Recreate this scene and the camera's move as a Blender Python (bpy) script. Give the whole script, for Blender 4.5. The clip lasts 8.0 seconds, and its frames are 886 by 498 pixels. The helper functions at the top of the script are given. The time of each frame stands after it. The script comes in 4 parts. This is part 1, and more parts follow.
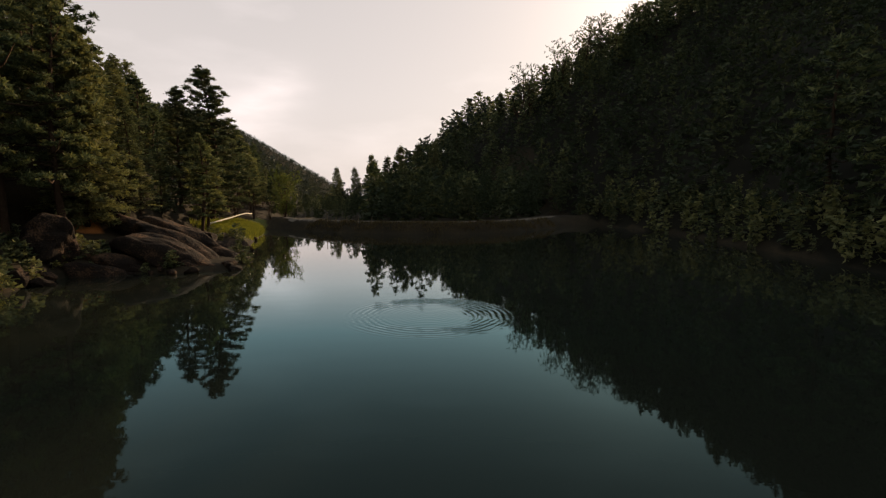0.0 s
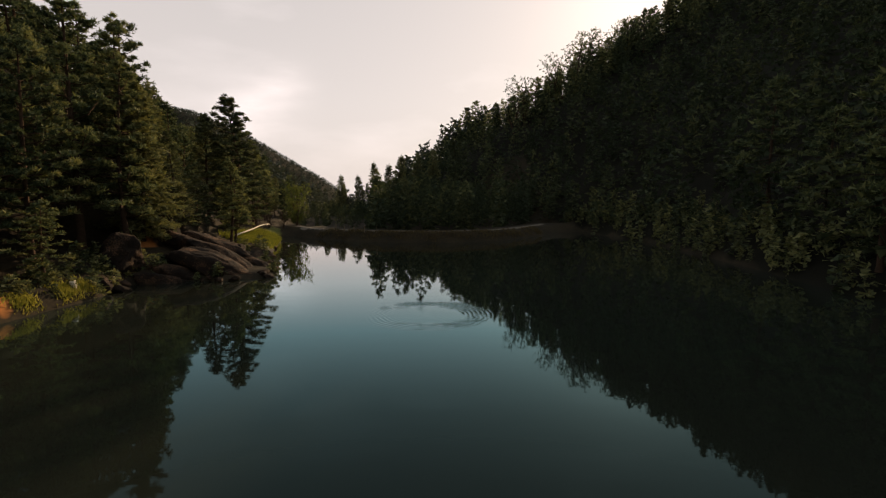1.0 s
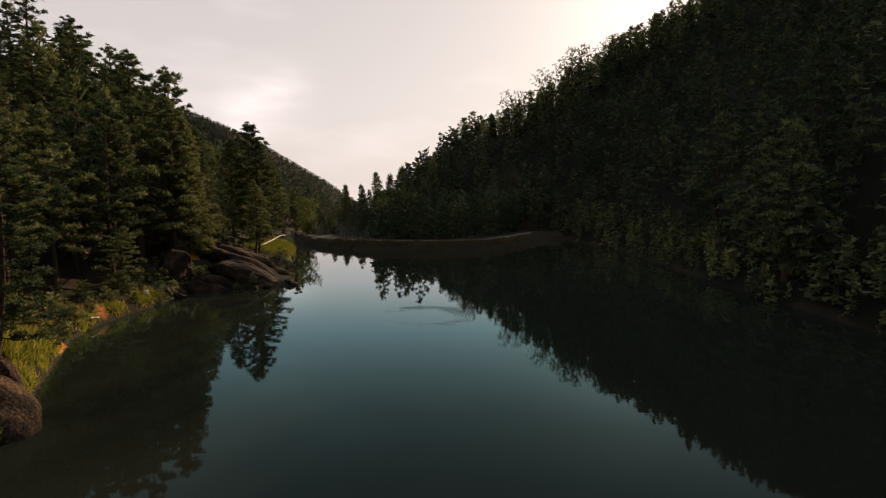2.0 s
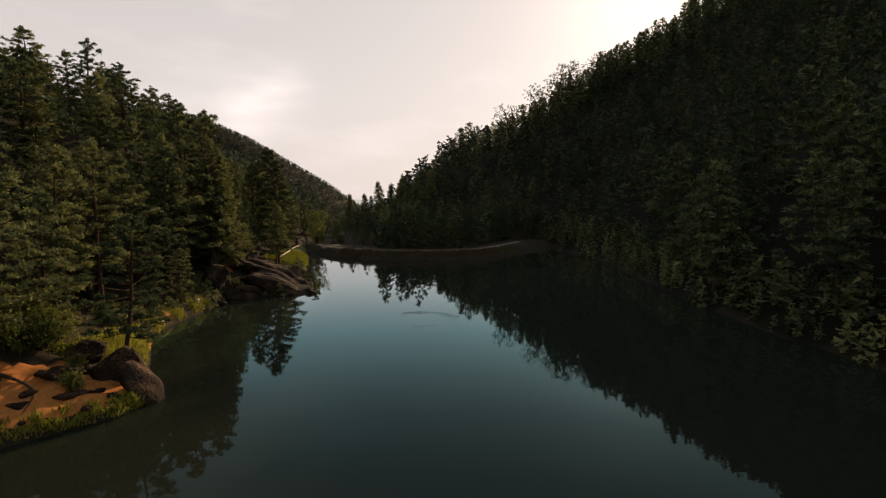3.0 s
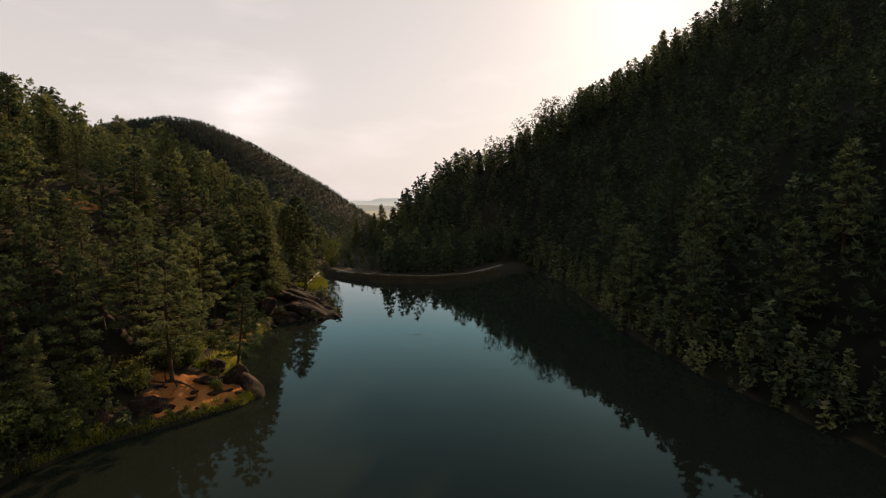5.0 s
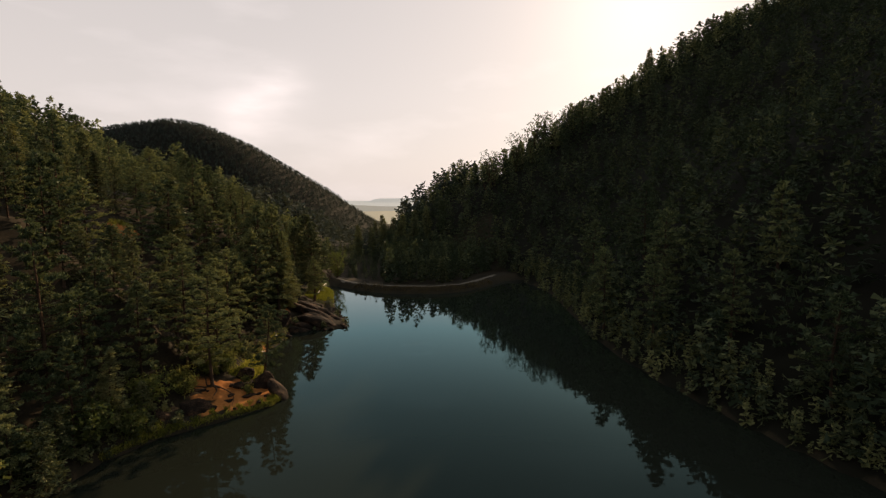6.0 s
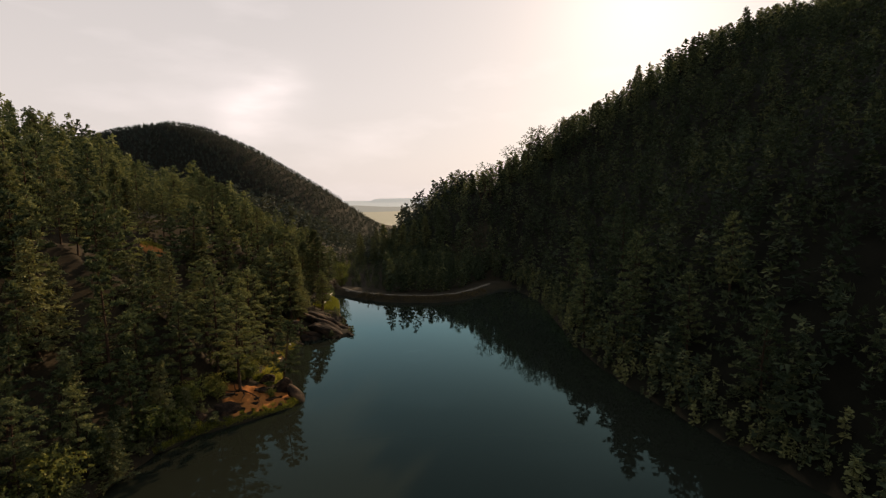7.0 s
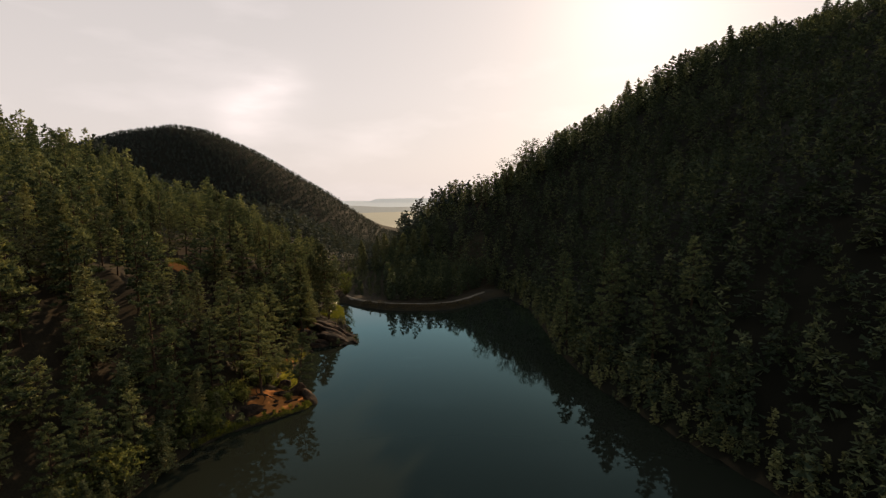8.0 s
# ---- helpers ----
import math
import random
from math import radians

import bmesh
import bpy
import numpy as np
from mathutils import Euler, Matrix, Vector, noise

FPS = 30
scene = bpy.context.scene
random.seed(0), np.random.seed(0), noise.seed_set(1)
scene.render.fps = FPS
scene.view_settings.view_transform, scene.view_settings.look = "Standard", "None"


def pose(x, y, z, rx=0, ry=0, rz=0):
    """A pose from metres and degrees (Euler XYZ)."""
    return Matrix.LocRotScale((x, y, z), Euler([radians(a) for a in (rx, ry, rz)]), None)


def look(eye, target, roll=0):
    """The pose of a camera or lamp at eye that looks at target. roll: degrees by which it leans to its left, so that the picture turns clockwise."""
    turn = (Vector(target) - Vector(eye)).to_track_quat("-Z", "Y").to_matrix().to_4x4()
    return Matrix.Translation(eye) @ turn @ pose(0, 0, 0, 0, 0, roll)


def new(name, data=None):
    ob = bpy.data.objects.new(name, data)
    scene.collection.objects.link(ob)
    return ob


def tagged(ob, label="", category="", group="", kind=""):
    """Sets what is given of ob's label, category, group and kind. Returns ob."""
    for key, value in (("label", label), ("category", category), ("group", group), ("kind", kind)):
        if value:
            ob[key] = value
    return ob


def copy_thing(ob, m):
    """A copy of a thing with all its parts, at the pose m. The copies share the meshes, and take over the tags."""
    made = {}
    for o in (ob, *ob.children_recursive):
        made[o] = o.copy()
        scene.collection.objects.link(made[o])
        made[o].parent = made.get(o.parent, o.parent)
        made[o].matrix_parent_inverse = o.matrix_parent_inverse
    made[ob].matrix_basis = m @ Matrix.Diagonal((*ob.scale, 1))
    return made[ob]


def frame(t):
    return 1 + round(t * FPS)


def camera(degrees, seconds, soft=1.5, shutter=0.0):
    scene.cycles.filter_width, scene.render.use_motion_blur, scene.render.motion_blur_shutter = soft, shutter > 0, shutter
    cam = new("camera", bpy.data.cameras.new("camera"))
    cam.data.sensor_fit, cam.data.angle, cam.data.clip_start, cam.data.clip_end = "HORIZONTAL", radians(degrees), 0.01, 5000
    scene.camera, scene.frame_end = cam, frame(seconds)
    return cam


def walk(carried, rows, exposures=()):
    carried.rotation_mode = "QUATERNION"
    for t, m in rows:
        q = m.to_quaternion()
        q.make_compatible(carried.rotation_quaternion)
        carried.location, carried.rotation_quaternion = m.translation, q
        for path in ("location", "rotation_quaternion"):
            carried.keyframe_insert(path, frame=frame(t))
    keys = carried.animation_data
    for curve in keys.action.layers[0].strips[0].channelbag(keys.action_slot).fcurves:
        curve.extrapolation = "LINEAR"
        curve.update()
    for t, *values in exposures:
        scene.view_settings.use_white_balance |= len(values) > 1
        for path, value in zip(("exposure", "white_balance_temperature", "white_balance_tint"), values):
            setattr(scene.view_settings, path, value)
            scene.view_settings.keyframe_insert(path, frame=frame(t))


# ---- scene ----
cam = camera(80.0, 8.0, soft=1.3)
METRES, DEEP, EYE, TILT = 60.0, 1.2024, 4.5, -6.1
ROWS = [
    (0.0, 0.0, 0.0, 0.0, 0.0, 0.0, -0.0),
    (0.5, 0.0023, -0.0456, 0.0061, -0.03, -0.03, 0.05),
    (1.0, 0.0048, -0.0949, 0.0136, -0.02, -0.01, 0.05),
    (1.5, 0.0078, -0.1483, 0.0225, -0.04, -0.02, 0.08),
    (3.0, 0.0211, -0.3315, 0.0571, -0.05, -0.12, 0.23),
    (3.5, 0.0256, -0.3967, 0.074, -0.07, -0.12, 0.25),
    (4.0, 0.0301, -0.4616, 0.0952, -0.09, -0.13, 0.24),
    (4.5, 0.0343, -0.5244, 0.1171, -0.1, -0.13, 0.25),
    (6.0, 0.0466, -0.7101, 0.1852, -0.23, -0.17, 0.26),
    (6.5, 0.0515, -0.7691, 0.2079, -0.24, -0.18, 0.3),
    (7.0, 0.0557, -0.8298, 0.2319, -0.25, -0.22, 0.32),
    (7.5, 0.0613, -0.8919, 0.2568, -0.23, -0.26, 0.35),
    (8.0, 0.0659, -0.9533, 0.281, -0.26, -0.27, 0.37),
]
walk(cam, [(t, pose(0, 0, EYE, TILT) @ pose(METRES * x, METRES * DEEP * y, METRES * z, 90 + pitch / DEEP, roll, yaw / DEEP)) for t, x, y, z, yaw, pitch, roll in ROWS],
     exposures=[(0.0, 0.5), (8.0, 0.5)])

# ---- world, sun ----
SUN_AZ, SUN_EL = 20.5, 18.6  # degrees: clockwise from +y, above the horizon
SUN_DIR = Vector((math.sin(radians(SUN_AZ)) * math.cos(radians(SUN_EL)), math.cos(radians(SUN_AZ)) * math.cos(radians(SUN_EL)), math.sin(radians(SUN_EL))))


def link(tree, a, b):
    tree.links.new(a, b)


def ramp_node(tree, stops, interp="LINEAR"):
    r = tree.nodes.new("ShaderNodeValToRGB")
    r.color_ramp.interpolation = interp
    while len(r.color_ramp.elements) < len(stops):
        r.color_ramp.elements.new(0.5)
    for e, (p, c) in zip(r.color_ramp.elements, stops):
        e.position, e.color = p, (*c, 1)
    return r


def math_node(tree, op, a, b=None, clamp=False):
    n = tree.nodes.new("ShaderNodeMath")
    n.operation, n.use_clamp = op, clamp
    for i, v in enumerate((a, b)):
        if v is None:
            continue
        if isinstance(v, (int, float)):
            n.inputs[i].default_value = v
        else:
            link(tree, v, n.inputs[i])
    return n.outputs[0]


def mix_colour(tree, fac, a, b, mode="MIX"):
    n = tree.nodes.new("ShaderNodeMix")
    n.data_type, n.blend_type = "RGBA", mode
    for sock, v in ((n.inputs[0], fac), (n.inputs[6], a), (n.inputs[7], b)):
        if isinstance(v, (int, float)):
            sock.default_value = v
        elif isinstance(v, tuple):
            sock.default_value = (*v, 1)
        else:
            link(tree, v, sock)
    return n.outputs[2]


def make_world():
    w = bpy.data.worlds.new("hazy_morning_sky")
    scene.world = w
    w.use_nodes = True
    t = w.node_tree
    t.nodes.clear()
    sky = t.nodes.new("ShaderNodeTexSky")
    sky.sky_type, sky.sun_disc = "NISHITA", False
    sky.sun_elevation, sky.sun_rotation = radians(SUN_EL), radians(SUN_AZ)
    sky.air_density, sky.dust_density, sky.ozone_density = 1.0, 2.5, 1.0
    blue = t.nodes.new("ShaderNodeBackground")
    blue.inputs["Strength"].default_value = 0.0036
    link(t, sky.outputs[0], blue.inputs["Color"])
    # thin high haze, warm and pale low down, greyer towards the zenith
    tc = t.nodes.new("ShaderNodeTexCoord")
    sep = t.nodes.new("ShaderNodeSeparateXYZ")
    link(t, tc.outputs["Generated"], sep.inputs[0])
    grad = ramp_node(t, [(0.0, (0.77, 0.675, 0.635)), (0.16, (0.735, 0.66, 0.63)), (0.36, (0.64, 0.585, 0.565)), (0.5, (0.54, 0.52, 0.52)), (0.7, (0.50, 0.54, 0.57)), (1.0, (0.50, 0.55, 0.59))])
    link(t, sep.outputs[2], grad.inputs[0])
    # the glow of the haze round the sun
    dot = t.nodes.new("ShaderNodeVectorMath")
    dot.operation = "DOT_PRODUCT"
    nrm = t.nodes.new("ShaderNodeVectorMath")
    nrm.operation = "NORMALIZE"
    link(t, tc.outputs["Generated"], nrm.inputs[0])
    link(t, nrm.outputs[0], dot.inputs[0])
    dot.inputs[1].default_value = SUN_DIR
    d = math_node(t, "MAXIMUM", dot.outputs["Value"], 0.0)
    wide = math_node(t, "MULTIPLY", math_node(t, "POWER", d, 14.0), 0.11)
    tight = math_node(t, "MULTIPLY", math_node(t, "POWER", d, 120.0), 0.26)
    glow = t.nodes.new("ShaderNodeVectorMath")
    glow.operation = "SCALE"
    glow.inputs[0].default_value = (1.0, 0.70, 0.60)
    link(t, math_node(t, "ADD", wide, tight), glow.inputs["Scale"])
    # faint wisps of cloud
    mp = t.nodes.new("ShaderNodeMapping")
    mp.inputs["Scale"].default_value = (2.2, 2.2, 7.0)
    mp.inputs["Rotation"].default_value = (0.0, 0.35, 0.0)
    link(t, tc.outputs["Generated"], mp.inputs[0])
    nz = t.nodes.new("ShaderNodeTexNoise")
    nz.inputs["Scale"].default_value, nz.inputs["Detail"].default_value = 1.7, 7.0
    link(t, mp.outputs[0], nz.inputs["Vector"])
    wisp = ramp_node(t, [(0.52, (0, 0, 0)), (0.75, (0.12, 0.10, 0.10))])
    link(t, nz.outputs[0], wisp.inputs[0])
    away = t.nodes.new("ShaderNodeVectorMath")
    away.operation = "DOT_PRODUCT"
    link(t, nrm.outputs[0], away.inputs[0])
    away.inputs[1].default_value = Vector((SUN_DIR.x, SUN_DIR.y, 0)).normalized()
    # the side of the sky away from the sun is duller
    dull = ramp_node(t, [(0.0, (0.70, 0.70, 0.70)), (0.62, (0.995, 0.995, 0.995)), (1.0, (1.035, 1.035, 1.035))], "EASE")
    half = math_node(t, "MULTIPLY_ADD", away.outputs["Value"], 0.5)
    half.node.inputs[2].default_value = 0.5
    link(t, half, dull.inputs[0])
    shade = t.nodes.new("ShaderNodeVectorMath")
    shade.operation = "SCALE"
    link(t, grad.outputs[0], shade.inputs[0])
    link(t, dull.outputs[0], shade.inputs["Scale"])
    soft = None
    for way in ((-0.371, 1.0, 0.142), (-0.3235, 1.0, 0.164), (-0.281, 1.0, 0.188)):
        puff = t.nodes.new("ShaderNodeVectorMath")
        puff.operation = "DOT_PRODUCT"
        link(t, nrm.outputs[0], puff.inputs[0])
        puff.inputs[1].default_value = Vector(way).normalized()
        one = math_node(t, "POWER", math_node(t, "MAXIMUM", puff.outputs["Value"], 0.0), 1300.0)
        soft = one if soft is None else math_node(t, "ADD", soft, one)
    streak = ramp_node(t, [(0.34, (0.02, 0.016, 0.016)), (0.60, (0.22, 0.18, 0.175))])
    link(t, nz.outputs[0], streak.inputs[0])
    cloud = t.nodes.new("ShaderNodeVectorMath")
    cloud.operation = "SCALE"
    link(t, streak.outputs[0], cloud.inputs[0])
    link(t, soft, cloud.inputs["Scale"])
    c0 = mix_colour(t, 1.0, shade.outputs[0], cloud.outputs[0], "ADD")
    c1 = mix_colour(t, 1.0, c0, wisp.outputs[0], "ADD")
    c2 = mix_colour(t, 1.0, c1, glow.outputs[0], "ADD")
    haze = t.nodes.new("ShaderNodeBackground")
    haze.inputs["Strength"].default_value = 0.707
    link(t, c2, haze.inputs["Color"])
    add = t.nodes.new("ShaderNodeAddShader")
    out = t.nodes.new("ShaderNodeOutputWorld")
    link(t, blue.outputs[0], add.inputs[0])
    link(t, haze.outputs[0], add.inputs[1])
    link(t, add.outputs[0], out.inputs[0])


make_world()
sun = new("sun", bpy.data.lights.new("sun", "SUN"))
sun.data.energy, sun.data.angle, sun.data.color = 4.9, radians(0.5), (1.0, 0.70, 0.42)
sun.matrix_world = look(SUN_DIR * 300, (0, 0, 0))


# ---- materials ----
def material(name, colours, rough=0.8, scale=1.0, fine=12.0, bump=0.3, spread=0.5, translucent=0.0, metal=0.0, per_object=False, attribute=None, attr_colours=None, bump_dist=0.05):
    """colours: dark and light end of the two-scale variation."""
    m = bpy.data.materials.new(name)
    m.use_nodes = True
    t = m.node_tree
    t.nodes.clear()
    out = t.nodes.new("ShaderNodeOutputMaterial")
    p = t.nodes.new("ShaderNodeBsdfPrincipled")
    p.inputs["Roughness"].default_value, p.inputs["Metallic"].default_value = rough, metal
    p.inputs["Specular IOR Level"].default_value = 0.03 if translucent else 0.06
    tc = t.nodes.new("ShaderNodeTexCoord")
    geo = t.nodes.new("ShaderNodeNewGeometry")
    big, small = t.nodes.new("ShaderNodeTexNoise"), t.nodes.new("ShaderNodeTexNoise")
    big.inputs["Scale"].default_value, big.inputs["Detail"].default_value = scale, 4.0
    small.inputs["Scale"].default_value, small.inputs["Detail"].default_value = fine, 6.0
    link(t, geo.outputs["Position"], big.inputs["Vector"])
    link(t, geo.outputs["Position"], small.inputs["Vector"])
    f = math_node(t, "ADD", math_node(t, "MULTIPLY", big.outputs[0], 0.55), math_node(t, "MULTIPLY", small.outputs[0], 0.45))
    if translucent or per_object:
        info = t.nodes.new("ShaderNodeObjectInfo")
        isl = geo.outputs["Random Per Island"]
        r = math_node(t, "ADD", math_node(t, "MULTIPLY", info.outputs["Random"], 0.5), math_node(t, "MULTIPLY", isl, 0.5))
        f = math_node(t, "ADD", math_node(t, "MULTIPLY", f, 1.0 - spread), math_node(t, "MULTIPLY", r, spread))
        tone = t.nodes.new("ShaderNodeAttribute")
        tone.attribute_name = "tone"
        f = math_node(t, "ADD", f, tone.outputs["Fac"])
    rp = ramp_node(t, [(0.28, colours[0]), (0.72, colours[1])] if len(colours) == 2 else [(0.28, colours[0]), (0.5, colours[1]), (0.72, colours[2])])
    link(t, f, rp.inputs[0])
    col = rp.outputs[0]
    if attribute:
        for name_a, cols in zip(attribute, attr_colours):
            at = t.nodes.new("ShaderNodeAttribute")
            at.attribute_name = name_a
            rq = ramp_node(t, [(0.3, cols[0]), (0.7, cols[1])])
            link(t, f, rq.inputs[0])
            edge = math_node(t, "ADD", at.outputs["Fac"], math_node(t, "MULTIPLY", math_node(t, "SUBTRACT", big.outputs[0], 0.5), 0.9))
            k = ramp_node(t, [(0.42, (0, 0, 0)), (0.58, (1, 1, 1))])
            link(t, edge, k.inputs[0])
            col = mix_colour(t, k.outputs[0], col, rq.outputs[0])
    link(t, col, p.inputs["Base Color"])
    if bump:
        b = t.nodes.new("ShaderNodeBump")
        b.inputs["Strength"].default_value, b.inputs["Distance"].default_value = bump, bump_dist
        link(t, f if not translucent else small.outputs[0], b.inputs["Height"])
        link(t, b.outputs[0], p.inputs["Normal"])
    if translucent:
        tr = t.nodes.new("ShaderNodeBsdfTranslucent")
        bright = mix_colour(t, 1.0, col, (1.0, 1.0, 0.70), "MULTIPLY")
        link(t, bright, tr.inputs["Color"])
        mx = t.nodes.new("ShaderNodeMixShader")
        mx.inputs[0].default_value = translucent
        link(t, p.outputs[0], mx.inputs[1])
        link(t, tr.outputs[0], mx.inputs[2])
        link(t, mx.outputs[0], out.inputs[0])
    else:
        link(t, p.outputs[0], out.inputs[0])
    return m


RIPPLE = (-0.5, 19.1)


def water_material():
    m = bpy.data.materials.new("still_lake_water")
    m.use_nodes = True
    t = m.node_tree
    t.nodes.clear()
    out = t.nodes.new("ShaderNodeOutputMaterial")
    geo = t.nodes.new("ShaderNodeNewGeometry")
    mp = t.nodes.new("ShaderNodeMapping")
    mp.inputs["Scale"].default_value = (0.5, 1.6, 1.0)
    link(t, geo.outputs["Position"], mp.inputs[0])
    n1 = t.nodes.new("ShaderNodeTexNoise")
    n1.inputs["Scale"].default_value, n1.inputs["Detail"].default_value = 0.9, 3.0
    link(t, mp.outputs[0], n1.inputs["Vector"])
    # rings spreading from where a fish rose, and a faint lasting unevenness
    off = t.nodes.new("ShaderNodeVectorMath")
    off.operation = "SUBTRACT"
    link(t, geo.outputs["Position"], off.inputs[0])
    off.inputs[1].default_value = (*RIPPLE, 0)
    ln = t.nodes.new("ShaderNodeVectorMath")
    ln.operation = "LENGTH"
    link(t, off.outputs[0], ln.inputs[0])
    r = ln.outputs["Value"]
    wave = math_node(t, "SINE", math_node(t, "MULTIPLY", math_node(t, "ADD", r, math_node(t, "MULTIPLY", n1.outputs[0], 0.35)), 27.0))
    env = ramp_node(t, [(0.0, (0.25, 0.25, 0.25)), (0.45, (0.25, 0.25, 0.25)), (0.66, (1, 1, 1)), (0.84, (0.8, 0.8, 0.8)), (0.97, (0, 0, 0))])
    link(t, math_node(t, "MULTIPLY", r, 0.288), env.inputs[0])
    rings = math_node(t, "MULTIPLY", math_node(t, "MULTIPLY", wave, env.outputs[0]), math_node(t, "MULTIPLY", n1.outputs[0], 0.0042))
    h = math_node(t, "ADD", rings, math_node(t, "MULTIPLY", n1.outputs[0], 0.0018))
    b = t.nodes.new("ShaderNodeBump")
    b.inputs["Strength"].default_value, b.inputs["Distance"].default_value = 1.0, 1.0
    link(t, h, b.inputs["Height"])
    fr = t.nodes.new("ShaderNodeFresnel")
    fr.inputs["IOR"].default_value = 1.34
    link(t, b.outputs[0], fr.inputs["Normal"])
    body = t.nodes.new("ShaderNodeBsdfDiffuse")
    body.inputs["Color"].default_value = (0.0135, 0.0155, 0.011, 1)
    gl = t.nodes.new("ShaderNodeBsdfGlossy")
    gl.inputs["Roughness"].default_value = 0.02
    tint = ramp_node(t, [(0.03, (0.040, 0.064, 0.063)), (0.1, (0.122, 0.22, 0.24)), (0.22, (0.33, 0.61, 0.69)), (0.36, (0.80, 0.95, 1.0)), (0.5, (1.0, 1.0, 1.0))])
    link(t, fr.outputs[0], tint.inputs[0])
    link(t, tint.outputs[0], gl.inputs["Color"])
    link(t, b.outputs[0], gl.inputs["Normal"])
    mx = t.nodes.new("ShaderNodeMixShader")
    link(t, math_node(t, "POWER", fr.outputs[0], 0.65), mx.inputs[0])
    link(t, body.outputs[0], mx.inputs[1])
    link(t, gl.outputs[0], mx.inputs[2])
    link(t, mx.outputs[0], out.inputs[0])
    return m


WATER = water_material()
# the plain's bands turn bluer with distance: haze put into their colours
GROUND = material("forest_floor", [(0.012, 0.010, 0.007), (0.024, 0.019, 0.012), (0.044, 0.033, 0.018)], 0.95, 0.35, 5.0, 0.6,
                  attribute=("dirt", "meadow", "tree_shade", "plain", "hazed_belt", "hazed_land"),
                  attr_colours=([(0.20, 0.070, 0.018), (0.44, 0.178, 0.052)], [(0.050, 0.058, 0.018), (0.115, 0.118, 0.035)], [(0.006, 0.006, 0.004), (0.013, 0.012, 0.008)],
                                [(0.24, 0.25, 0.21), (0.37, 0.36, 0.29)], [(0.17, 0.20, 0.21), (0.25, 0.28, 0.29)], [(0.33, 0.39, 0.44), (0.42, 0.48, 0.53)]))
ROCK = material("weathered_granite", [(0.007, 0.006, 0.005), (0.018, 0.013, 0.010), (0.15, 0.086, 0.048)], 0.85, 0.9, 11.0, 0.9, bump_dist=0.12)
BARK = material("pine_bark", [(0.030, 0.020, 0.014), (0.085, 0.054, 0.035)], 0.95, 3.0, 18.0, 0.9)
NEEDLE = material("pine_needles", [(0.034, 0.049, 0.029), (0.092, 0.112, 0.055), (0.235, 0.235, 0.100)], 0.6, 0.6, 6.0, 0.0, 0.6, translucent=0.28)
SPRUCE = material("spruce_needles", [(0.036, 0.049, 0.029), (0.090, 0.102, 0.051), (0.20, 0.195, 0.082)], 0.6, 0.6, 6.0, 0.0, 0.6, translucent=0.26)
# needles of the far woods, with bluish distance haze put into the colour
HAZY_WOOD = material("hazy_conifers", [(0.036, 0.047, 0.042), (0.050, 0.060, 0.050), (0.067, 0.072, 0.056)], 0.8, 0.05, 2.0, 0.0, 0.3, translucent=0.2)
WILLOW = material("willow_leaves", [(0.055, 0.075, 0.021), (0.11, 0.13, 0.036), (0.22, 0.22, 0.06)], 0.5, 0.8, 7.0, 0.0, 0.6, translucent=0.45)
SHRUB = material("shrub_leaves", [(0.050, 0.066, 0.022), (0.10, 0.115, 0.036), (0.19, 0.185, 0.055)], 0.6, 0.8, 7.0, 0.0, 0.6, translucent=0.35)
GRASS = material("bank_grass", [(0.09, 0.105, 0.020), (0.19, 0.19, 0.036), (0.35, 0.31, 0.072)], 0.7, 1.2, 9.0, 0.0, 0.6, translucent=0.45)
DRY = material("dry_grass", [(0.05, 0.037, 0.02), (0.10, 0.075, 0.035)], 0.8, 1.2, 9.0, 0.0, 0.6, translucent=0.3)
DEAD = material("bleached_wood", [(0.50, 0.44, 0.35), (0.82, 0.75, 0.64)], 0.75, 2.0, 20.0, 0.5)
GRAVEL = material("pale_gravel", [(0.09, 0.075, 0.06), (0.17, 0.145, 0.115)], 0.95, 1.0, 14.0, 0.5)
WOOD = material("grey_post_wood", [(0.12, 0.09, 0.06), (0.25, 0.19, 0.13)], 0.9, 3.0, 25.0, 0.5)


# ---- mesh helpers ----
def mesh_of(name, verts, faces, mat, smooth=False):
    me = bpy.data.meshes.new(name)
    me.from_pydata([tuple(v) for v in verts], [], [tuple(f) for f in faces])
    me.materials.append(mat)
    if smooth:
        me.polygons.foreach_set("use_smooth", np.ones(len(me.polygons), dtype=bool))
    me.update()
    return me


def fast_mesh(name, verts, tris, mat):
    """A mesh of triangles from arrays."""
    me = bpy.data.meshes.new(name)
    nv, nt = len(verts), len(tris)
    me.vertices.add(nv)
    me.vertices.foreach_set("co", np.asarray(verts, dtype=np.float32).ravel())
    me.loops.add(nt * 3)
    me.loops.foreach_set("vertex_index", np.asarray(tris, dtype=np.int32).ravel())
    me.polygons.add(nt)
    me.polygons.foreach_set("loop_start", np.arange(0, nt * 3, 3, dtype=np.int32))
    me.materials.append(mat)
    me.update(calc_edges=True)
    me.validate()
    return me


def part(name, me, parent, label=""):
    ob = new(name, me)
    ob.parent = parent
    return tagged(ob, label)


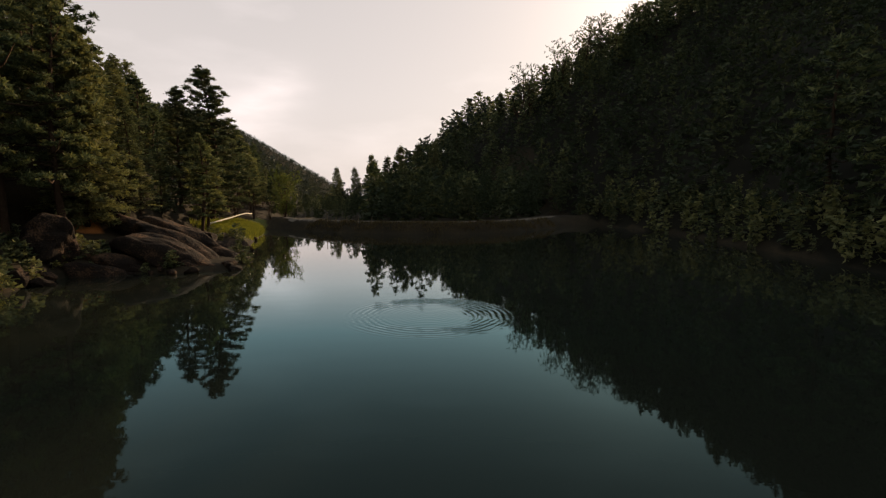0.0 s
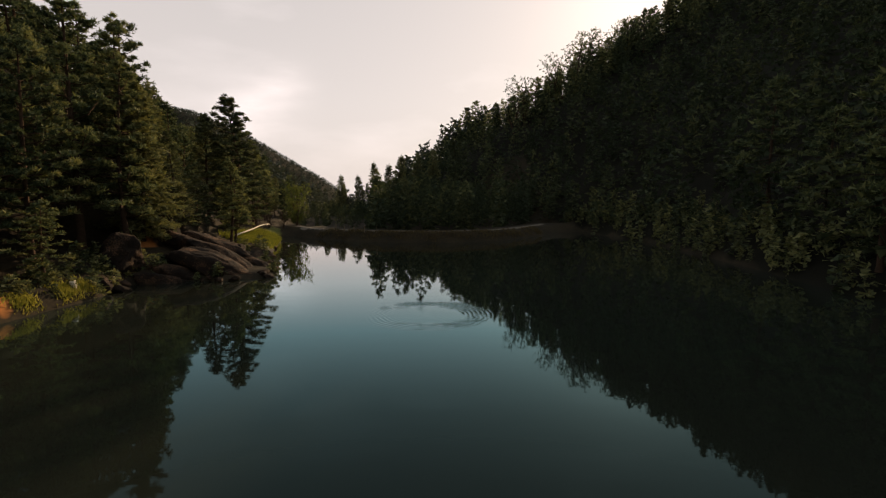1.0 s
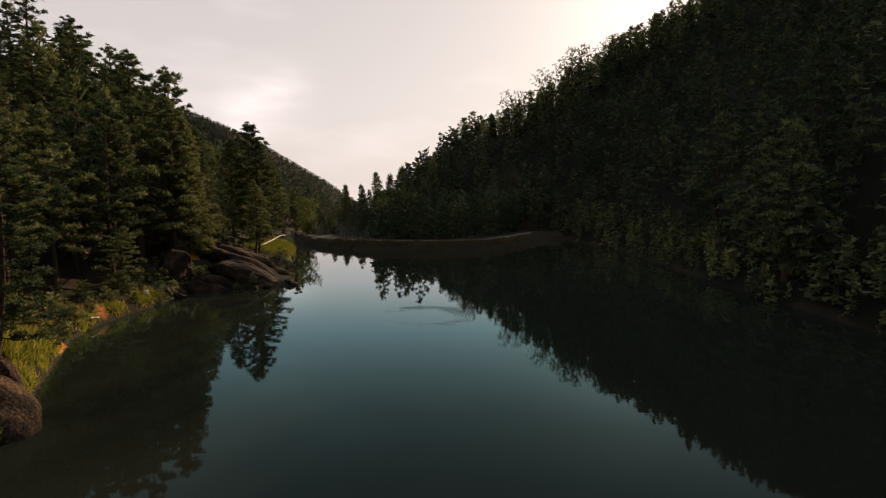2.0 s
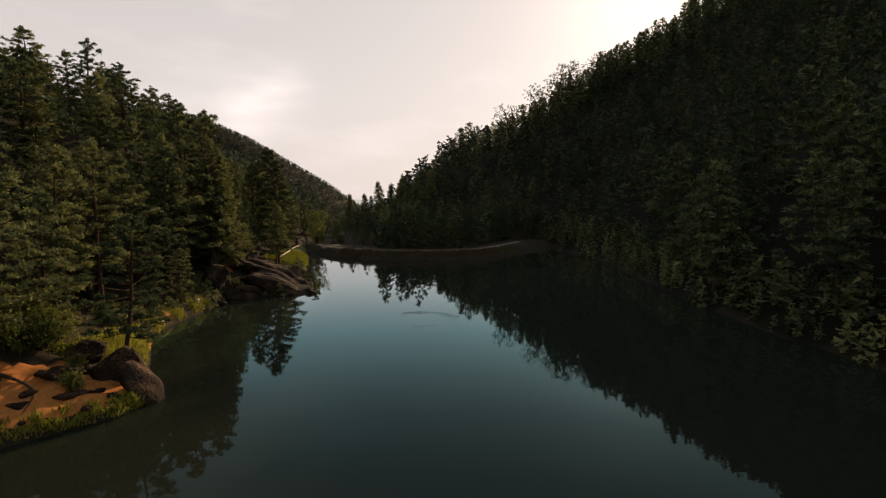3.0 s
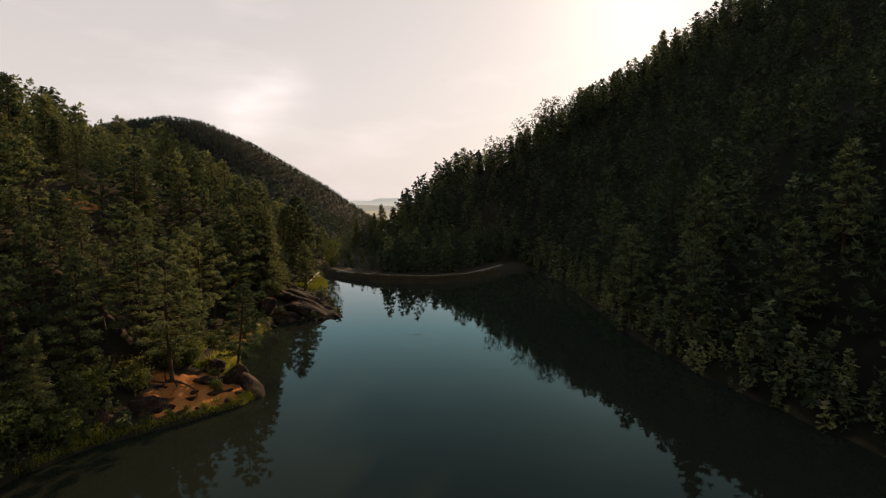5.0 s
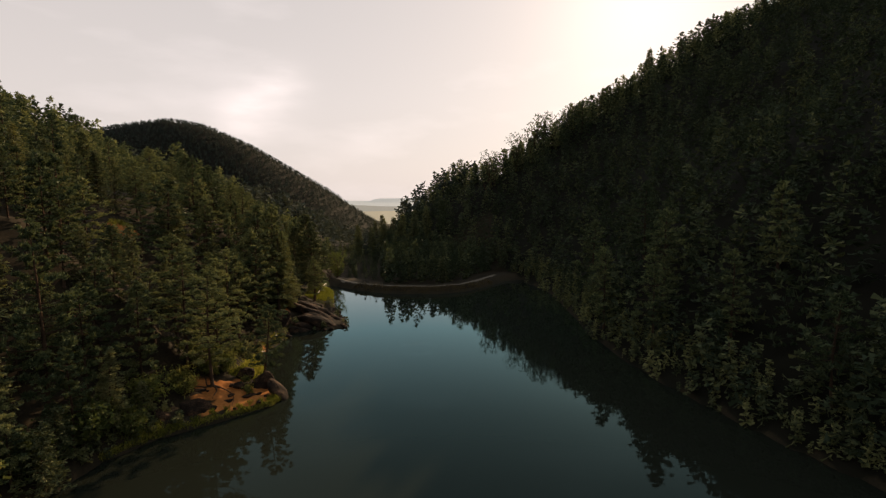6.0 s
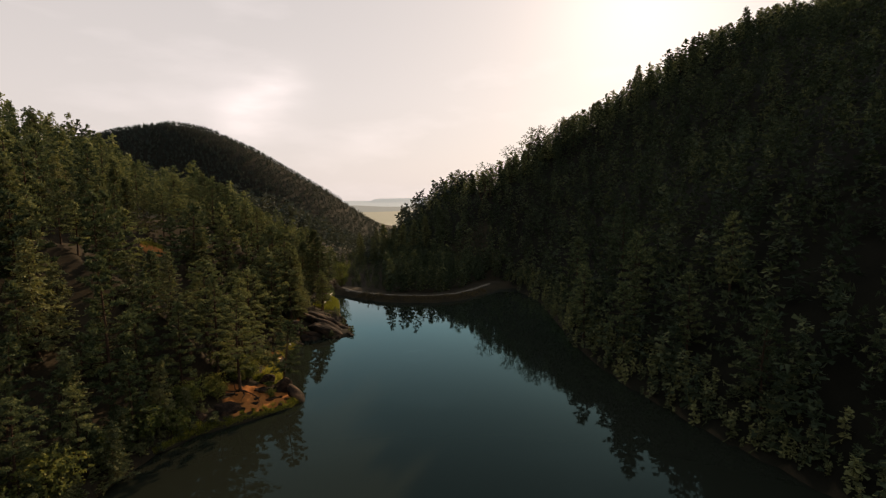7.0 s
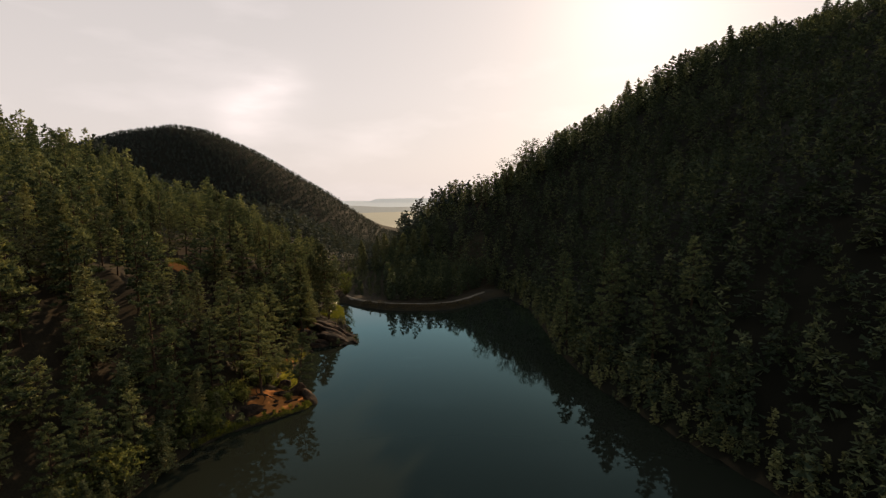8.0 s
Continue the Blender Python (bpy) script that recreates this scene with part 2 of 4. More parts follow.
# ---- the lie of the land ----
LEFT_SHORE = [(-48, -112), (-36, -75), (-30, -50), (-26.5, -30), (-25, -18), (-23.8, -10.5), (-21.6, -6.6), (-16.9, -2.6), (-13.9, 0.3), (-13.2, 2.6),
              (-15.3, 5.0), (-17.3, 9), (-19.5, 13), (-20.3, 17), (-19.7, 22.5), (-20.2, 27.6), (-18, 29.2), (-15, 28.9), (-12.6, 30.2),
              (-12.0, 32.0), (-13.9, 37), (-16.2, 43), (-17.9, 50), (-19.4, 57), (-22.0, 63.5), (-22.3, 67)]
DAM_SHORE = [(-20.4, 66.4), (-17.4, 63.4), (-14.9, 61.3), (-11, 59), (-7, 57.5), (1, 56.8), (8, 59.6), (14, 67), (18, 73), (22, 75)]
RIGHT_SHORE = [(25.5, 56), (25, 40), (24.6, 24), (26.6, 8), (30.5, -6), (36.5, -22), (45, -50), (53, -112)]
LEFT_VALLEY = [(-24.5, 75), (-27, 92), (-31, 130), (-42, 200), (-66, 400), (-104, 800), (-120, 1100)]
RIGHT_VALLEY = [(-70, 1100), (-62, 800), (-42, 400), (-25, 200), (-15, 150), (-6, 120), (14, 92)]
LAKE = np.array(LEFT_SHORE + DAM_SHORE + RIGHT_SHORE, dtype=float)
BASIN = np.array(LEFT_SHORE + LEFT_VALLEY + RIGHT_VALLEY + [(22, 75)] + RIGHT_SHORE, dtype=float)


def outside(poly, x, y):
    """Signed distance to a polygon, positive outside."""
    d = np.full(x.shape, 1e9)
    inside = np.zeros(x.shape, dtype=bool)
    for (ax, ay), (bx, by) in zip(poly, np.roll(poly, -1, axis=0)):
        ex, ey = bx - ax, by - ay
        s = np.clip(((x - ax) * ex + (y - ay) * ey) / (ex * ex + ey * ey), 0, 1)
        d = np.minimum(d, np.hypot(x - ax - s * ex, y - ay - s * ey))
        if ey:
            inside ^= ((ay > y) != (by > y)) & (x < ex * (y - ay) / ey + ax)
    return np.where(inside, -d, d)


def waves(x, y, size, seed):
    """Smooth unevenness between -1 and 1."""
    g = np.random.RandomState(seed)
    out = np.zeros_like(x)
    for i in range(7):
        a, p, q = g.uniform(0, 6.28), g.uniform(0, 6.28), g.uniform(0.6, 1.9)
        out += np.sin((x * np.cos(a) + y * np.sin(a)) * q * 6.28 / size + p)
    return out / 3.2


def smooth(a, b, v):
    s = np.clip((v - a) / (b - a), 0, 1)
    return s * s * (3 - 2 * s)


def bump_at(x, y, cx, cy, r):
    return np.exp(-((x - cx) ** 2 + (y - cy) ** 2) / (r * r))


def land(x, y):
    """Height of the ground at arrays x, y."""
    x, y = np.asarray(x, dtype=float), np.asarray(y, dtype=float)
    dl, db = outside(LAKE, x, y), outside(BASIN, x, y)
    bed = -0.12 - np.minimum(2.5, 0.4 * np.maximum(-dl, 0))
    floor = np.interp(y, [-200, 60, 90, 150, 210, 400, 800, 1100], [0, 0.0, 0.9, 1.0, -4.0, -30, -54, -50])
    dam = np.interp(dl, [0, 0.25, 1.3, 5.0, 11], [0, 0.4, 1.15, 1.2, 0.0])
    valley = np.where(dl < 11, np.maximum(floor, dam), floor)
    d = np.maximum(db, 0)
    mid = np.interp(y, [-120, 0, 60, 130, 200, 400, 800, 1100], [0, 5, 0, -18, -33, -54, -75, -85])
    left = np.interp(d, [0, 0.25, 1.0, 2.5, 6, 9, 16, 24, 30, 57, 80, 140, 260, 420], [0, 0.6, 1.2, 1.75, 2.4, 5.0, 12.5, 18.5, 20.5, 28, 36, 52, 64, 70])
    ease = np.interp(y, [35, 75, 130, 200, 400, 800], [1.0, 0.78, 0.64, 0.56, 0.45, 0.3])
    left = left * (ease + (1 - ease) * smooth(45, 100, d) * smooth(160, 110, y))
    right = np.interp(d, [0, 0.3, 2, 27, 37, 50, 70, 79.5, 97, 115, 132, 155, 300, 500], [0, 0.5, 2.0, 23.5, 30.5, 39.5, 55, 62.5, 74, 79.5, 83.5, 90, 120, 145]) - floor * smooth(0, 25, d)
    crest = 135 + np.maximum(0, 22 - x) * 2.2
    right = np.maximum(right - 0.62 * np.maximum(y - crest, 0), np.minimum(right, 4.0))
    side = np.where(x < mid, left, right)
    blend = smooth(-25, 25, x - mid)
    behind = y < -80
    side = np.where(behind, left * (1 - blend) + right * blend, side)
    side = side * (1 - smooth(700, 1150, y))
    rough = waves(x, y, 40, 3) * 1.6 * smooth(10, 40, d) + waves(x, y, 9, 5) * 0.22 * smooth(0.8, 6, d) + waves(x, y, 2.6, 8) * 0.12 * smooth(0.3, 1.2, d) * smooth(14, 7, d)
    z = np.where(dl < 0, bed, np.where(db < 0, valley, floor + side + rough))
    # low bank between the point and the rocks, the mound at the point, the shelf of the clearing
    z = z - 0.5 * bump_at(x, y, -21.5, 19, 6) * smooth(0.3, 2, dl) * (dl < 8)
    z = np.where(dl > 0, z * (1 - 0.72 * smooth(27, 30, y) * smooth(46, 42, y) * smooth(-22.5, -18.5, x) * (x < 0)), z)
    z = np.where(dl > 0, z * (1 - 0.42 * np.exp(-((x + 20.0) / 2.6) ** 2) * smooth(43, 46, y) * smooth(62, 52, y)), z)
    z = np.where(dl > 0, z + (waves(x, y, 2.2, 12) * 0.24 + np.abs(waves(x, y, 3.4, 15)) * -0.28 + waves(x, y, 0.9, 16) * 0.075) * smooth(0.3, 1.2, dl) * bump_at(x, y, -18.5, 1, 6), z)
    z = np.where(dl > 0, z * (1 - 0.5 * bump_at(x, y, -14.6, 1.6, 3.0)) + 0.3 * bump_at(x, y, -19.2, -0.6, 2.4), z)
    # the dirt of the point ends in a low cut bank
    w = smooth(0.25, 0.55, bump_at(x, y, -17.8, -0.8, 5.6)) * smooth(3.2, 1.6, y) * (dl > 0)
    z = np.where(w > 0, z * (1 - w) + w * np.clip(z, 0.42 * smooth(0.0, 0.25, dl), 0.46 + 0.34 * dl + waves(x, y, 1.7, 19) * 0.16), z)
    # far mountain down the valley, and beyond it the open plain with a mesa
    peak = np.interp(x, [-1300, -900, -650, -555, -495, -413, -368, -297, -234, -180, -126, -89, -40], [30, 64, 92, 106, 123, 132, 122.5, 91, 53.5, 21.5, -17, -40, -50])
    z = np.maximum(z, np.where(y > 300, -50 + (peak + 50) * np.exp(-((y - 800) / 205) ** 2), -60))
    far = -45 - (np.hypot(x, y) - 1100) * 0.0066
    z = np.where(y > 700, z * (1 - smooth(1000, 1400, y)) + far * smooth(1000, 1400, y), z)
    z = z + 26 * smooth(330, 250, np.abs(x + 270)) * smooth(4000, 4300, y)
    z = z + 10 * smooth(0, 1, waves(x, y, 1500, 4)) * smooth(1800, 2600, y)
    return z


def land_at(x, y):
    return float(land(np.array([x]), np.array([y]))[0])


def spaced(stops):
    """Grid lines: (start, step) pairs up to the last start."""
    out = []
    for (a, s), (b, _) in zip(stops, stops[1:]):
        n = max(1, round((b - a) / s))
        out += [a + (b - a) * i / n for i in range(n)]
    return np.array(out + [stops[-1][0]])


def build_ground():
    gx = spaced([(-4800, 500), (-1400, 100), (-600, 30), (-330, 12), (-130, 3), (-45, 0.8), (-26, 0.38), (-12, 1.0), (-10, 2.0), (22, 1.4), (60, 4), (180, 20), (400, 90), (1200, 500), (4800, 0)])
    gy = spaced([(-1500, 250), (-500, 60), (-200, 12), (-110, 3), (-16, 0.8), (-8, 0.38), (12, 0.7), (66, 2.0), (180, 6), (300, 14), (560, 25), (1200, 60), (3000, 150), (4850, 0)])
    X, Y = np.meshgrid(gx, gy)
    Z = land(X, Y)
    n, k = X.shape
    idx = np.arange(n * k).reshape(n, k)
    quads = np.stack([idx[:-1, :-1], idx[:-1, 1:], idx[1:, 1:], idx[1:, :-1]], -1).reshape(-1, 4)
    tris = np.concatenate([quads[:, [0, 1, 2]], quads[:, [0, 2, 3]]])
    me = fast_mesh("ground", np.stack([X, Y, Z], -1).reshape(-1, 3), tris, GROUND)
    x, y = X.ravel(), Y.ravel()
    db = outside(BASIN, x, y)
    dirt = 0.95 * bump_at(x, y, -18.0, -0.2, 3.8) + bump_at(x, y, -15.5, 1.8, 2.0) + bump_at(x, y, -18.2, 7.5, 1.6) + bump_at(x, y, -19.6, 11, 1.4) + 0.95 * bump_at(x, y, -40.8, 22.6, 2.1) \
        + 0.7 * bump_at(x, y, -21.5, 17.5, 1.6) + 0.9 * bump_at(x, y, -22.8, 33, 1.4)
    meadow = 0.5 * smooth(2.2, 0.9, db) * (db > 0) * (x < -5) * ((y > 5) & (y < 14) | (y > 45) & (y < 70)) + 0.3 * bump_at(x, y, -20.0, 53, 5)
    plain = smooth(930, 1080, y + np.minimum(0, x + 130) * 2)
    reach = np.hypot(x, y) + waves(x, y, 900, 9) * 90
    # farther bands of the plain, whose colours hold the distance haze
    hazed_belt = smooth(1880, 2020, reach)
    hazed_land = smooth(2650, 2850, reach)
    # near-black ground in the woods: the trees' shade put into its colour
    tree_shade = np.maximum(smooth(105, 125, y), smooth(26, 36, db)) * (1 - plain)
    tree_shade = np.maximum(tree_shade, smooth(-0.3, 0.3, db) * (x > np.interp(y, [40, 80], [10, 19])) * (y < 140)) * (dirt < 0.3)
    dirt = dirt - 0.42 * smooth(0.25, 0.9, waves(x, y, 3.1, 27)) * bump_at(x, y, -18.5, -0.5, 5)
    dirt = dirt * np.where(y < 3, smooth(0.15, 0.6, outside(LAKE, x, y)), 1.0)
    for name, v in (("dirt", dirt), ("meadow", meadow), ("tree_shade", tree_shade), ("plain", plain), ("hazed_belt", hazed_belt), ("hazed_land", hazed_land)):
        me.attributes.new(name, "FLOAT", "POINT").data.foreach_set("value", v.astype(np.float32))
    me.polygons.foreach_set("use_smooth", np.ones(len(me.polygons), dtype=bool))
    tagged(new("ground", me), "brown forest floor with orange dirt banks round the lake", "ground", kind="structure")


build_ground()
tagged(new("water", mesh_of("water", [(-75, -140, 0), (75, -140, 0), (75, 78, 0), (-75, 78, 0)], [(0, 1, 2, 3)], WATER)),
       "still dark teal lake mirroring sky and hills", "lake", kind="structure")


# ---- trees ----
def tube(path, radii, sides, verts, tris):
    """A tapered tube along path, added to verts and tris."""
    base = len(verts)
    path = [Vector(p) for p in path]
    for i, (p, r) in enumerate(zip(path, radii)):
        way = (path[min(i + 1, len(path) - 1)] - path[max(i - 1, 0)]).normalized()
        q = way.to_track_quat("Z", "Y")
        for j in range(sides):
            a = 6.2832 * j / sides
            verts.append(p + q @ Vector((math.cos(a) * r, math.sin(a) * r, 0)))
    for i in range(len(path) - 1):
        for j in range(sides):
            a, b = base + i * sides + j, base + i * sides + (j + 1) % sides
            c, e = a + sides, b + sides
            tris += [(a, b, e), (a, e, c)]


def tufts(centres, outs, size, k, width, g, droop=0.0, flat=1.0):
    """k thin triangles fanning out from each centre: arrays of vertices and triangles."""
    n = len(centres)
    c = np.repeat(np.asarray(centres), k, axis=0)
    o = np.repeat(np.asarray(outs), k, axis=0)
    way = g.normal(size=(n * k, 3)) * 0.75 + o * 0.75
    way[:, 2] = way[:, 2] * flat - droop
    way /= np.linalg.norm(way, axis=1, keepdims=True)
    side = np.cross(way, g.normal(size=(n * k, 3)) * (0.35 + 0.65 * flat) + np.array((0, 0, 1.0 - flat)))
    side /= np.linalg.norm(side, axis=1, keepdims=True) + 1e-9
    s = size * g.uniform(0.6, 1.25, (n * k, 1))
    jit = g.normal(size=(n * k, 3)) * size * 0.18
    p0 = c + jit - way * s * 0.25
    p1 = c + jit + way * s * 0.75 + side * s * width
    p2 = c + jit + way * s * 0.75 - side * s * width
    v = np.stack([p0, p1, p2], 1).reshape(-1, 3)
    return v, np.arange(len(v)).reshape(-1, 3)


def conifer(seed, h, w, start, limbs, per_limb, k, size, shape, trunk_r, lean=(0, 0), bare=0.25, droop=0.1, width=None, taper=1.5, flat=None):
    """Trunk mesh arrays and crown arrays of a conifer. shape: 'pine' or 'spruce'."""
    width = width or (0.065 if k > 9 else (0.11 if k > 5 else 0.24))
    g = np.random.RandomState(seed)
    verts, tris = [], []
    bend = g.normal(size=2) * 0.02 * h
    ax = lambda s: Vector((lean[0] * s ** 1.3 * h + bend[0] * math.sin(s * 3), lean[1] * s ** 1.3 * h + bend[1] * math.sin(s * 4), s * h))
    tube([ax(s) for s in (0, 0.03, 0.2, 0.45, 0.7, 0.9, 1.0)], [trunk_r * r for r in (1.45, 1.05, 0.85, 0.62, 0.38, 0.15, 0.04)], 7, verts, tris)
    cen, outs = [], []
    for i in range(limbs):
        s = (i + g.uniform(0, 1)) / limbs
        zz = start + (0.985 - start) * s
        if shape == "pine":
            prof = min(1.0, 0.55 + 2.2 * s) * (1 - s ** taper) ** 0.85 + 0.05
        else:
            prof = (1 - s) ** (0.85 if flat is None else 0.66) * min(1.0, 0.7 + 2.5 * s) + 0.035
        L = w * prof * (g.uniform(0.5, 1.1) if shape == "pine" else g.uniform(0.72, 1.12))
        a = i * 2.399 + g.uniform(-0.5, 0.5)
        rise = (0.35 * s + g.uniform(-0.15, 0.3)) if shape == "pine" else (-0.28 + 0.45 * s + g.uniform(-0.1, 0.1))
        p0 = ax(zz)
        d = Vector((math.cos(a), math.sin(a), rise))
        tip = p0 + d * L
        mid = p0 + d * L * 0.5 + Vector((0, 0, -0.06 * L))
        r = trunk_r * 0.26 * (1 - 0.6 * s)
        tube([p0, mid, tip] if k > 9 else [p0, tip], [r, r * 0.6, r * 0.2] if k > 9 else [r, r * 0.2], 3, verts, tris)
        m = max(2, int(per_limb * (0.45 + 0.75 * prof)))
        for j in range(m):
            u = bare + (1.03 - bare) * (j + g.uniform(0, 1)) / m
            spread = L * (0.12 + 0.13 * u) if shape == "pine" else L * 0.24 * (1.15 - u * 0.6)
            q = p0 + d * L * u + Vector(g.normal(size=3) * np.array((1, 1, 0.40 if shape == "pine" else 0.2)) * spread * 0.62)
            cen.append(q)
            o = (q - p0).normalized()
            outs.append((o.x, o.y, o.z + (0.45 if shape == "pine" else -0.1)))
    top = ax(1.0)
    cen.append(top)
    outs.append((0, 0, 1.2))
    cv, ct = tufts(np.array([tuple(c) for c in cen]), np.array(outs), size, k, width, g, droop if shape == "spruce" else 0, flat or (0.35 if shape == "spruce" else 0.7))
    return (np.array([tuple(v) for v in verts]), np.array(tris)), (cv, ct)


def ponderosa(seed, h, w, start, limbs, puffs, k, size, trunk_r, lean=(0, 0), puff=0.52, rag=1.0, taper=1.6):
    """A pine whose needles stand in round tufts towards the ends of open limbs: trunk and crown arrays."""
    g = np.random.RandomState(seed)
    verts, tris = [], []
    bend = g.normal(size=2) * 0.018 * h
    ax = lambda s: Vector((lean[0] * s ** 1.3 * h + bend[0] * math.sin(s * 3), lean[1] * s ** 1.3 * h + bend[1] * math.sin(s * 4), s * h))
    tube([ax(s) for s in (0, 0.03, 0.2, 0.45, 0.7, 0.9, 0.99)], [trunk_r * r for r in (1.45, 1.05, 0.88, 0.68, 0.44, 0.2, 0.06)], 7, verts, tris)
    cen, rad = [], []
    gap = g.uniform(0, 6.28, 5)
    for i in range(limbs):
        s = (i + g.uniform(0, 1)) / limbs
        zz = start + (0.97 - start) * s
        prof = min(1.0, 0.62 + 1.6 * s) * (1 - s ** taper) ** 0.75 + 0.1
        a = i * 2.399 + g.uniform(-0.45, 0.45)
        ragged = 0.8 + rag * 0.3 * math.sin(a * 2 + gap[0]) * math.sin(s * 9 + gap[1]) + rag * 0.18 * math.sin(a + gap[2] + s * 5)
        L = w * prof * ragged * g.uniform(0.72, 1.08)
        rise = -0.12 + 0.55 * s + g.uniform(-0.12, 0.2)
        d = Vector((math.cos(a), math.sin(a), rise))
        p0 = ax(zz)
        p1 = p0 + d * L * 0.55 + Vector((0, 0, -0.05 * L))
        p2 = p0 + d * L + Vector((0, 0, 0.06 * L))
        r = trunk_r * 0.3 * (1 - 0.6 * s)
        tube([p0, p1, p2], [r, r * 0.65, r * 0.25], 3, verts, tris)
        m = max(1, int(round(puffs * (0.35 + 0.75 * prof) + g.uniform(-0.5, 0.5))))
        side = Vector((-math.sin(a), math.cos(a), 0))
        for j in range(m):
            u = 1.0 if j == 0 else g.uniform(0.38, 0.98)
            off = 0.0 if j == 0 else g.uniform(-1, 1) * L * 0.30 * u
            q = p0 + (p2 - p0) * u + side * off + Vector((0, 0, g.uniform(-0.05, 0.16) * w * 0.3))
            cen.append(tuple(q))
            rad.append(puff * g.uniform(0.7, 1.2) * (1 - 0.3 * s) * (0.8 if j else 1.0))
    top = ax(1.0)
    for j in range(3):
        cen.append((top.x + g.normal() * 0.1 * puff, top.y + g.normal() * 0.1 * puff, top.z - j * 0.75 * puff))
        rad.append(puff * (0.5 + 0.16 * j))
    c = np.repeat(np.array(cen), k, axis=0)
    R = np.repeat(np.array(rad), k)[:, None]
    n = len(c)
    o = g.normal(size=(n, 3))
    o /= np.linalg.norm(o, axis=1, keepdims=True)
    o[:, 2] = np.abs(o[:, 2]) * 0.95 - 0.30
    at = c + o * R * g.uniform(0.25, 0.95, (n, 1))
    way = o + g.normal(size=(n, 3)) * 0.55 + np.array((0, 0, 0.25))
    way /= np.linalg.norm(way, axis=1, keepdims=True)
    across = np.cross(way, o + g.normal(size=(n, 3)) * 0.6)
    across /= np.linalg.norm(across, axis=1, keepdims=True) + 1e-9
    ln = size * g.uniform(0.6, 1.3, (n, 1))
    v = np.stack([at + way * ln * 0.7, at - way * ln * 0.3 + across * ln * 0.2, at - way * ln * 0.3 - across * ln * 0.2], 1).reshape(-1, 3)
    return (np.array([tuple(q) for q in verts]), np.array(tris)), (v, np.arange(len(v)).reshape(-1, 3))


def broadleaf(seed, h, w, limbs, leaves, size, start=0.2, loose=0.32):
    g = np.random.RandomState(seed)
    verts, tris = [], []
    cen, outs = [], []
    for stem in range(3):
        a0 = stem * 2.1 + g.uniform(0, 1)
        lean = Vector((math.cos(a0), math.sin(a0), 0)) * h * 0.12
        stem_at = lambda s: Vector((0.1 * math.cos(a0), 0.1 * math.sin(a0), 0)) + lean * s ** 1.2 + Vector((0, 0, h * 0.8 * s))
        tube([stem_at(s) for s in (0, 0.3, 0.6, 1.0)], [0.11, 0.08, 0.05, 0.015], 6, verts, tris)
        for i in range(limbs):
            s = start + (1 - start) * (i + g.uniform(0, 1)) / limbs
            a = i * 2.4 + stem
            prof = math.sin(min(1.0, s * 0.95) * math.pi) ** 0.6 + 0.12
            d = Vector((math.cos(a), math.sin(a), g.uniform(0.2, 0.9))) * w * prof * g.uniform(0.5, 1.0)
            p0 = stem_at(s)
            tube([p0, p0 + d * 0.55 + Vector((0, 0, 0.1)), p0 + d], [0.035, 0.02, 0.006], 3, verts, tris)
            for j in range(leaves):
                u = g.uniform(0.3, 1.08)
                q = p0 + d * u + Vector(g.normal(size=3) * loose)
                cen.append(tuple(q))
                outs.append((d.x * 0.3, d.y * 0.3, -0.1))
    cv, ct = tufts(np.array(cen), np.array(outs), size, 4, 0.3, g, 0.2)
    return (np.array([tuple(v) for v in verts]), np.array(tris)), (cv, ct)


MESHES = {}


def tree_kind(key, maker, crown_mat, name, label, category, group):
    (tv, tt), (cv, ct) = maker()
    MESHES[key] = (fast_mesh("trunk", tv, tt, BARK), fast_mesh("crown", cv, ct, crown_mat), name, label, category, group)


PROTO = {}


def plant(key, x, y, scale=1.0, turn=0.0, sink=0.15, wide=1.0):
    m = Matrix.Translation((x, y, land_at(x, y) - sink)) @ Matrix.Rotation(turn, 4, "Z") @ Matrix.Diagonal((scale * wide, scale * wide, scale, 1))
    if key in PROTO:
        s = PROTO[key].scale
        return copy_thing(PROTO[key], m @ Matrix.Diagonal((1 / s.x, 1 / s.y, 1 / s.z, 1)))
    trunk, crown, name, label, category, group = MESHES[key]
    ob = PROTO[key] = tagged(new(name), label, category, group)
    part("trunk", trunk, ob)
    part("crown", crown, ob)
    ob.matrix_basis = m
    return ob


# ---- kinds of tree ----
PINE = ("pine_tree", "green ponderosa pine with an open ragged crown", "pine", "pines on the slope")
FIR = ("fir_tree", "dark green conical fir with drooping boughs", "fir", "firs on the slope")
for i in range(4):
    tree_kind(f"pine{i}", lambda: ponderosa(11 + i, 12.0, 2.7 + 0.22 * i, 0.16 + 0.05 * i, 50, 4.6, 52, 0.24, 0.19), NEEDLE, *PINE)
for i in range(3):
    tree_kind(f"fir{i}", lambda: conifer(31 + i, 12.0, 2.7 + 0.25 * i, 0.05 + 0.03 * i, 92, 13, 10, 0.46, "spruce", 0.17), SPRUCE, *FIR)
for i in range(2):
    tree_kind(f"bigpine{i}", lambda: ponderosa(91 + i, 12.0, 2.9 + 0.3 * i, 0.18 + 0.06 * i, 58, 5.5, 56, 0.19, 0.2, puff=0.46), NEEDLE, *PINE)
tree_kind("bigfir0", lambda: conifer(95, 12.0, 2.7, 0.05, 104, 30, 9, 0.36, "spruce", 0.17, width=0.12, bare=0.08, flat=0.5), SPRUCE, *FIR)
tree_kind("shorefir", lambda: ponderosa(99, 12.0, 3.2, 0.1, 110, 5.6, 64, 0.19, 0.18, puff=0.46, rag=0.35, taper=0.95), SPRUCE, "fir_tree", "dense dark green conical fir above the bleached log", "fir", "firs on the slope")
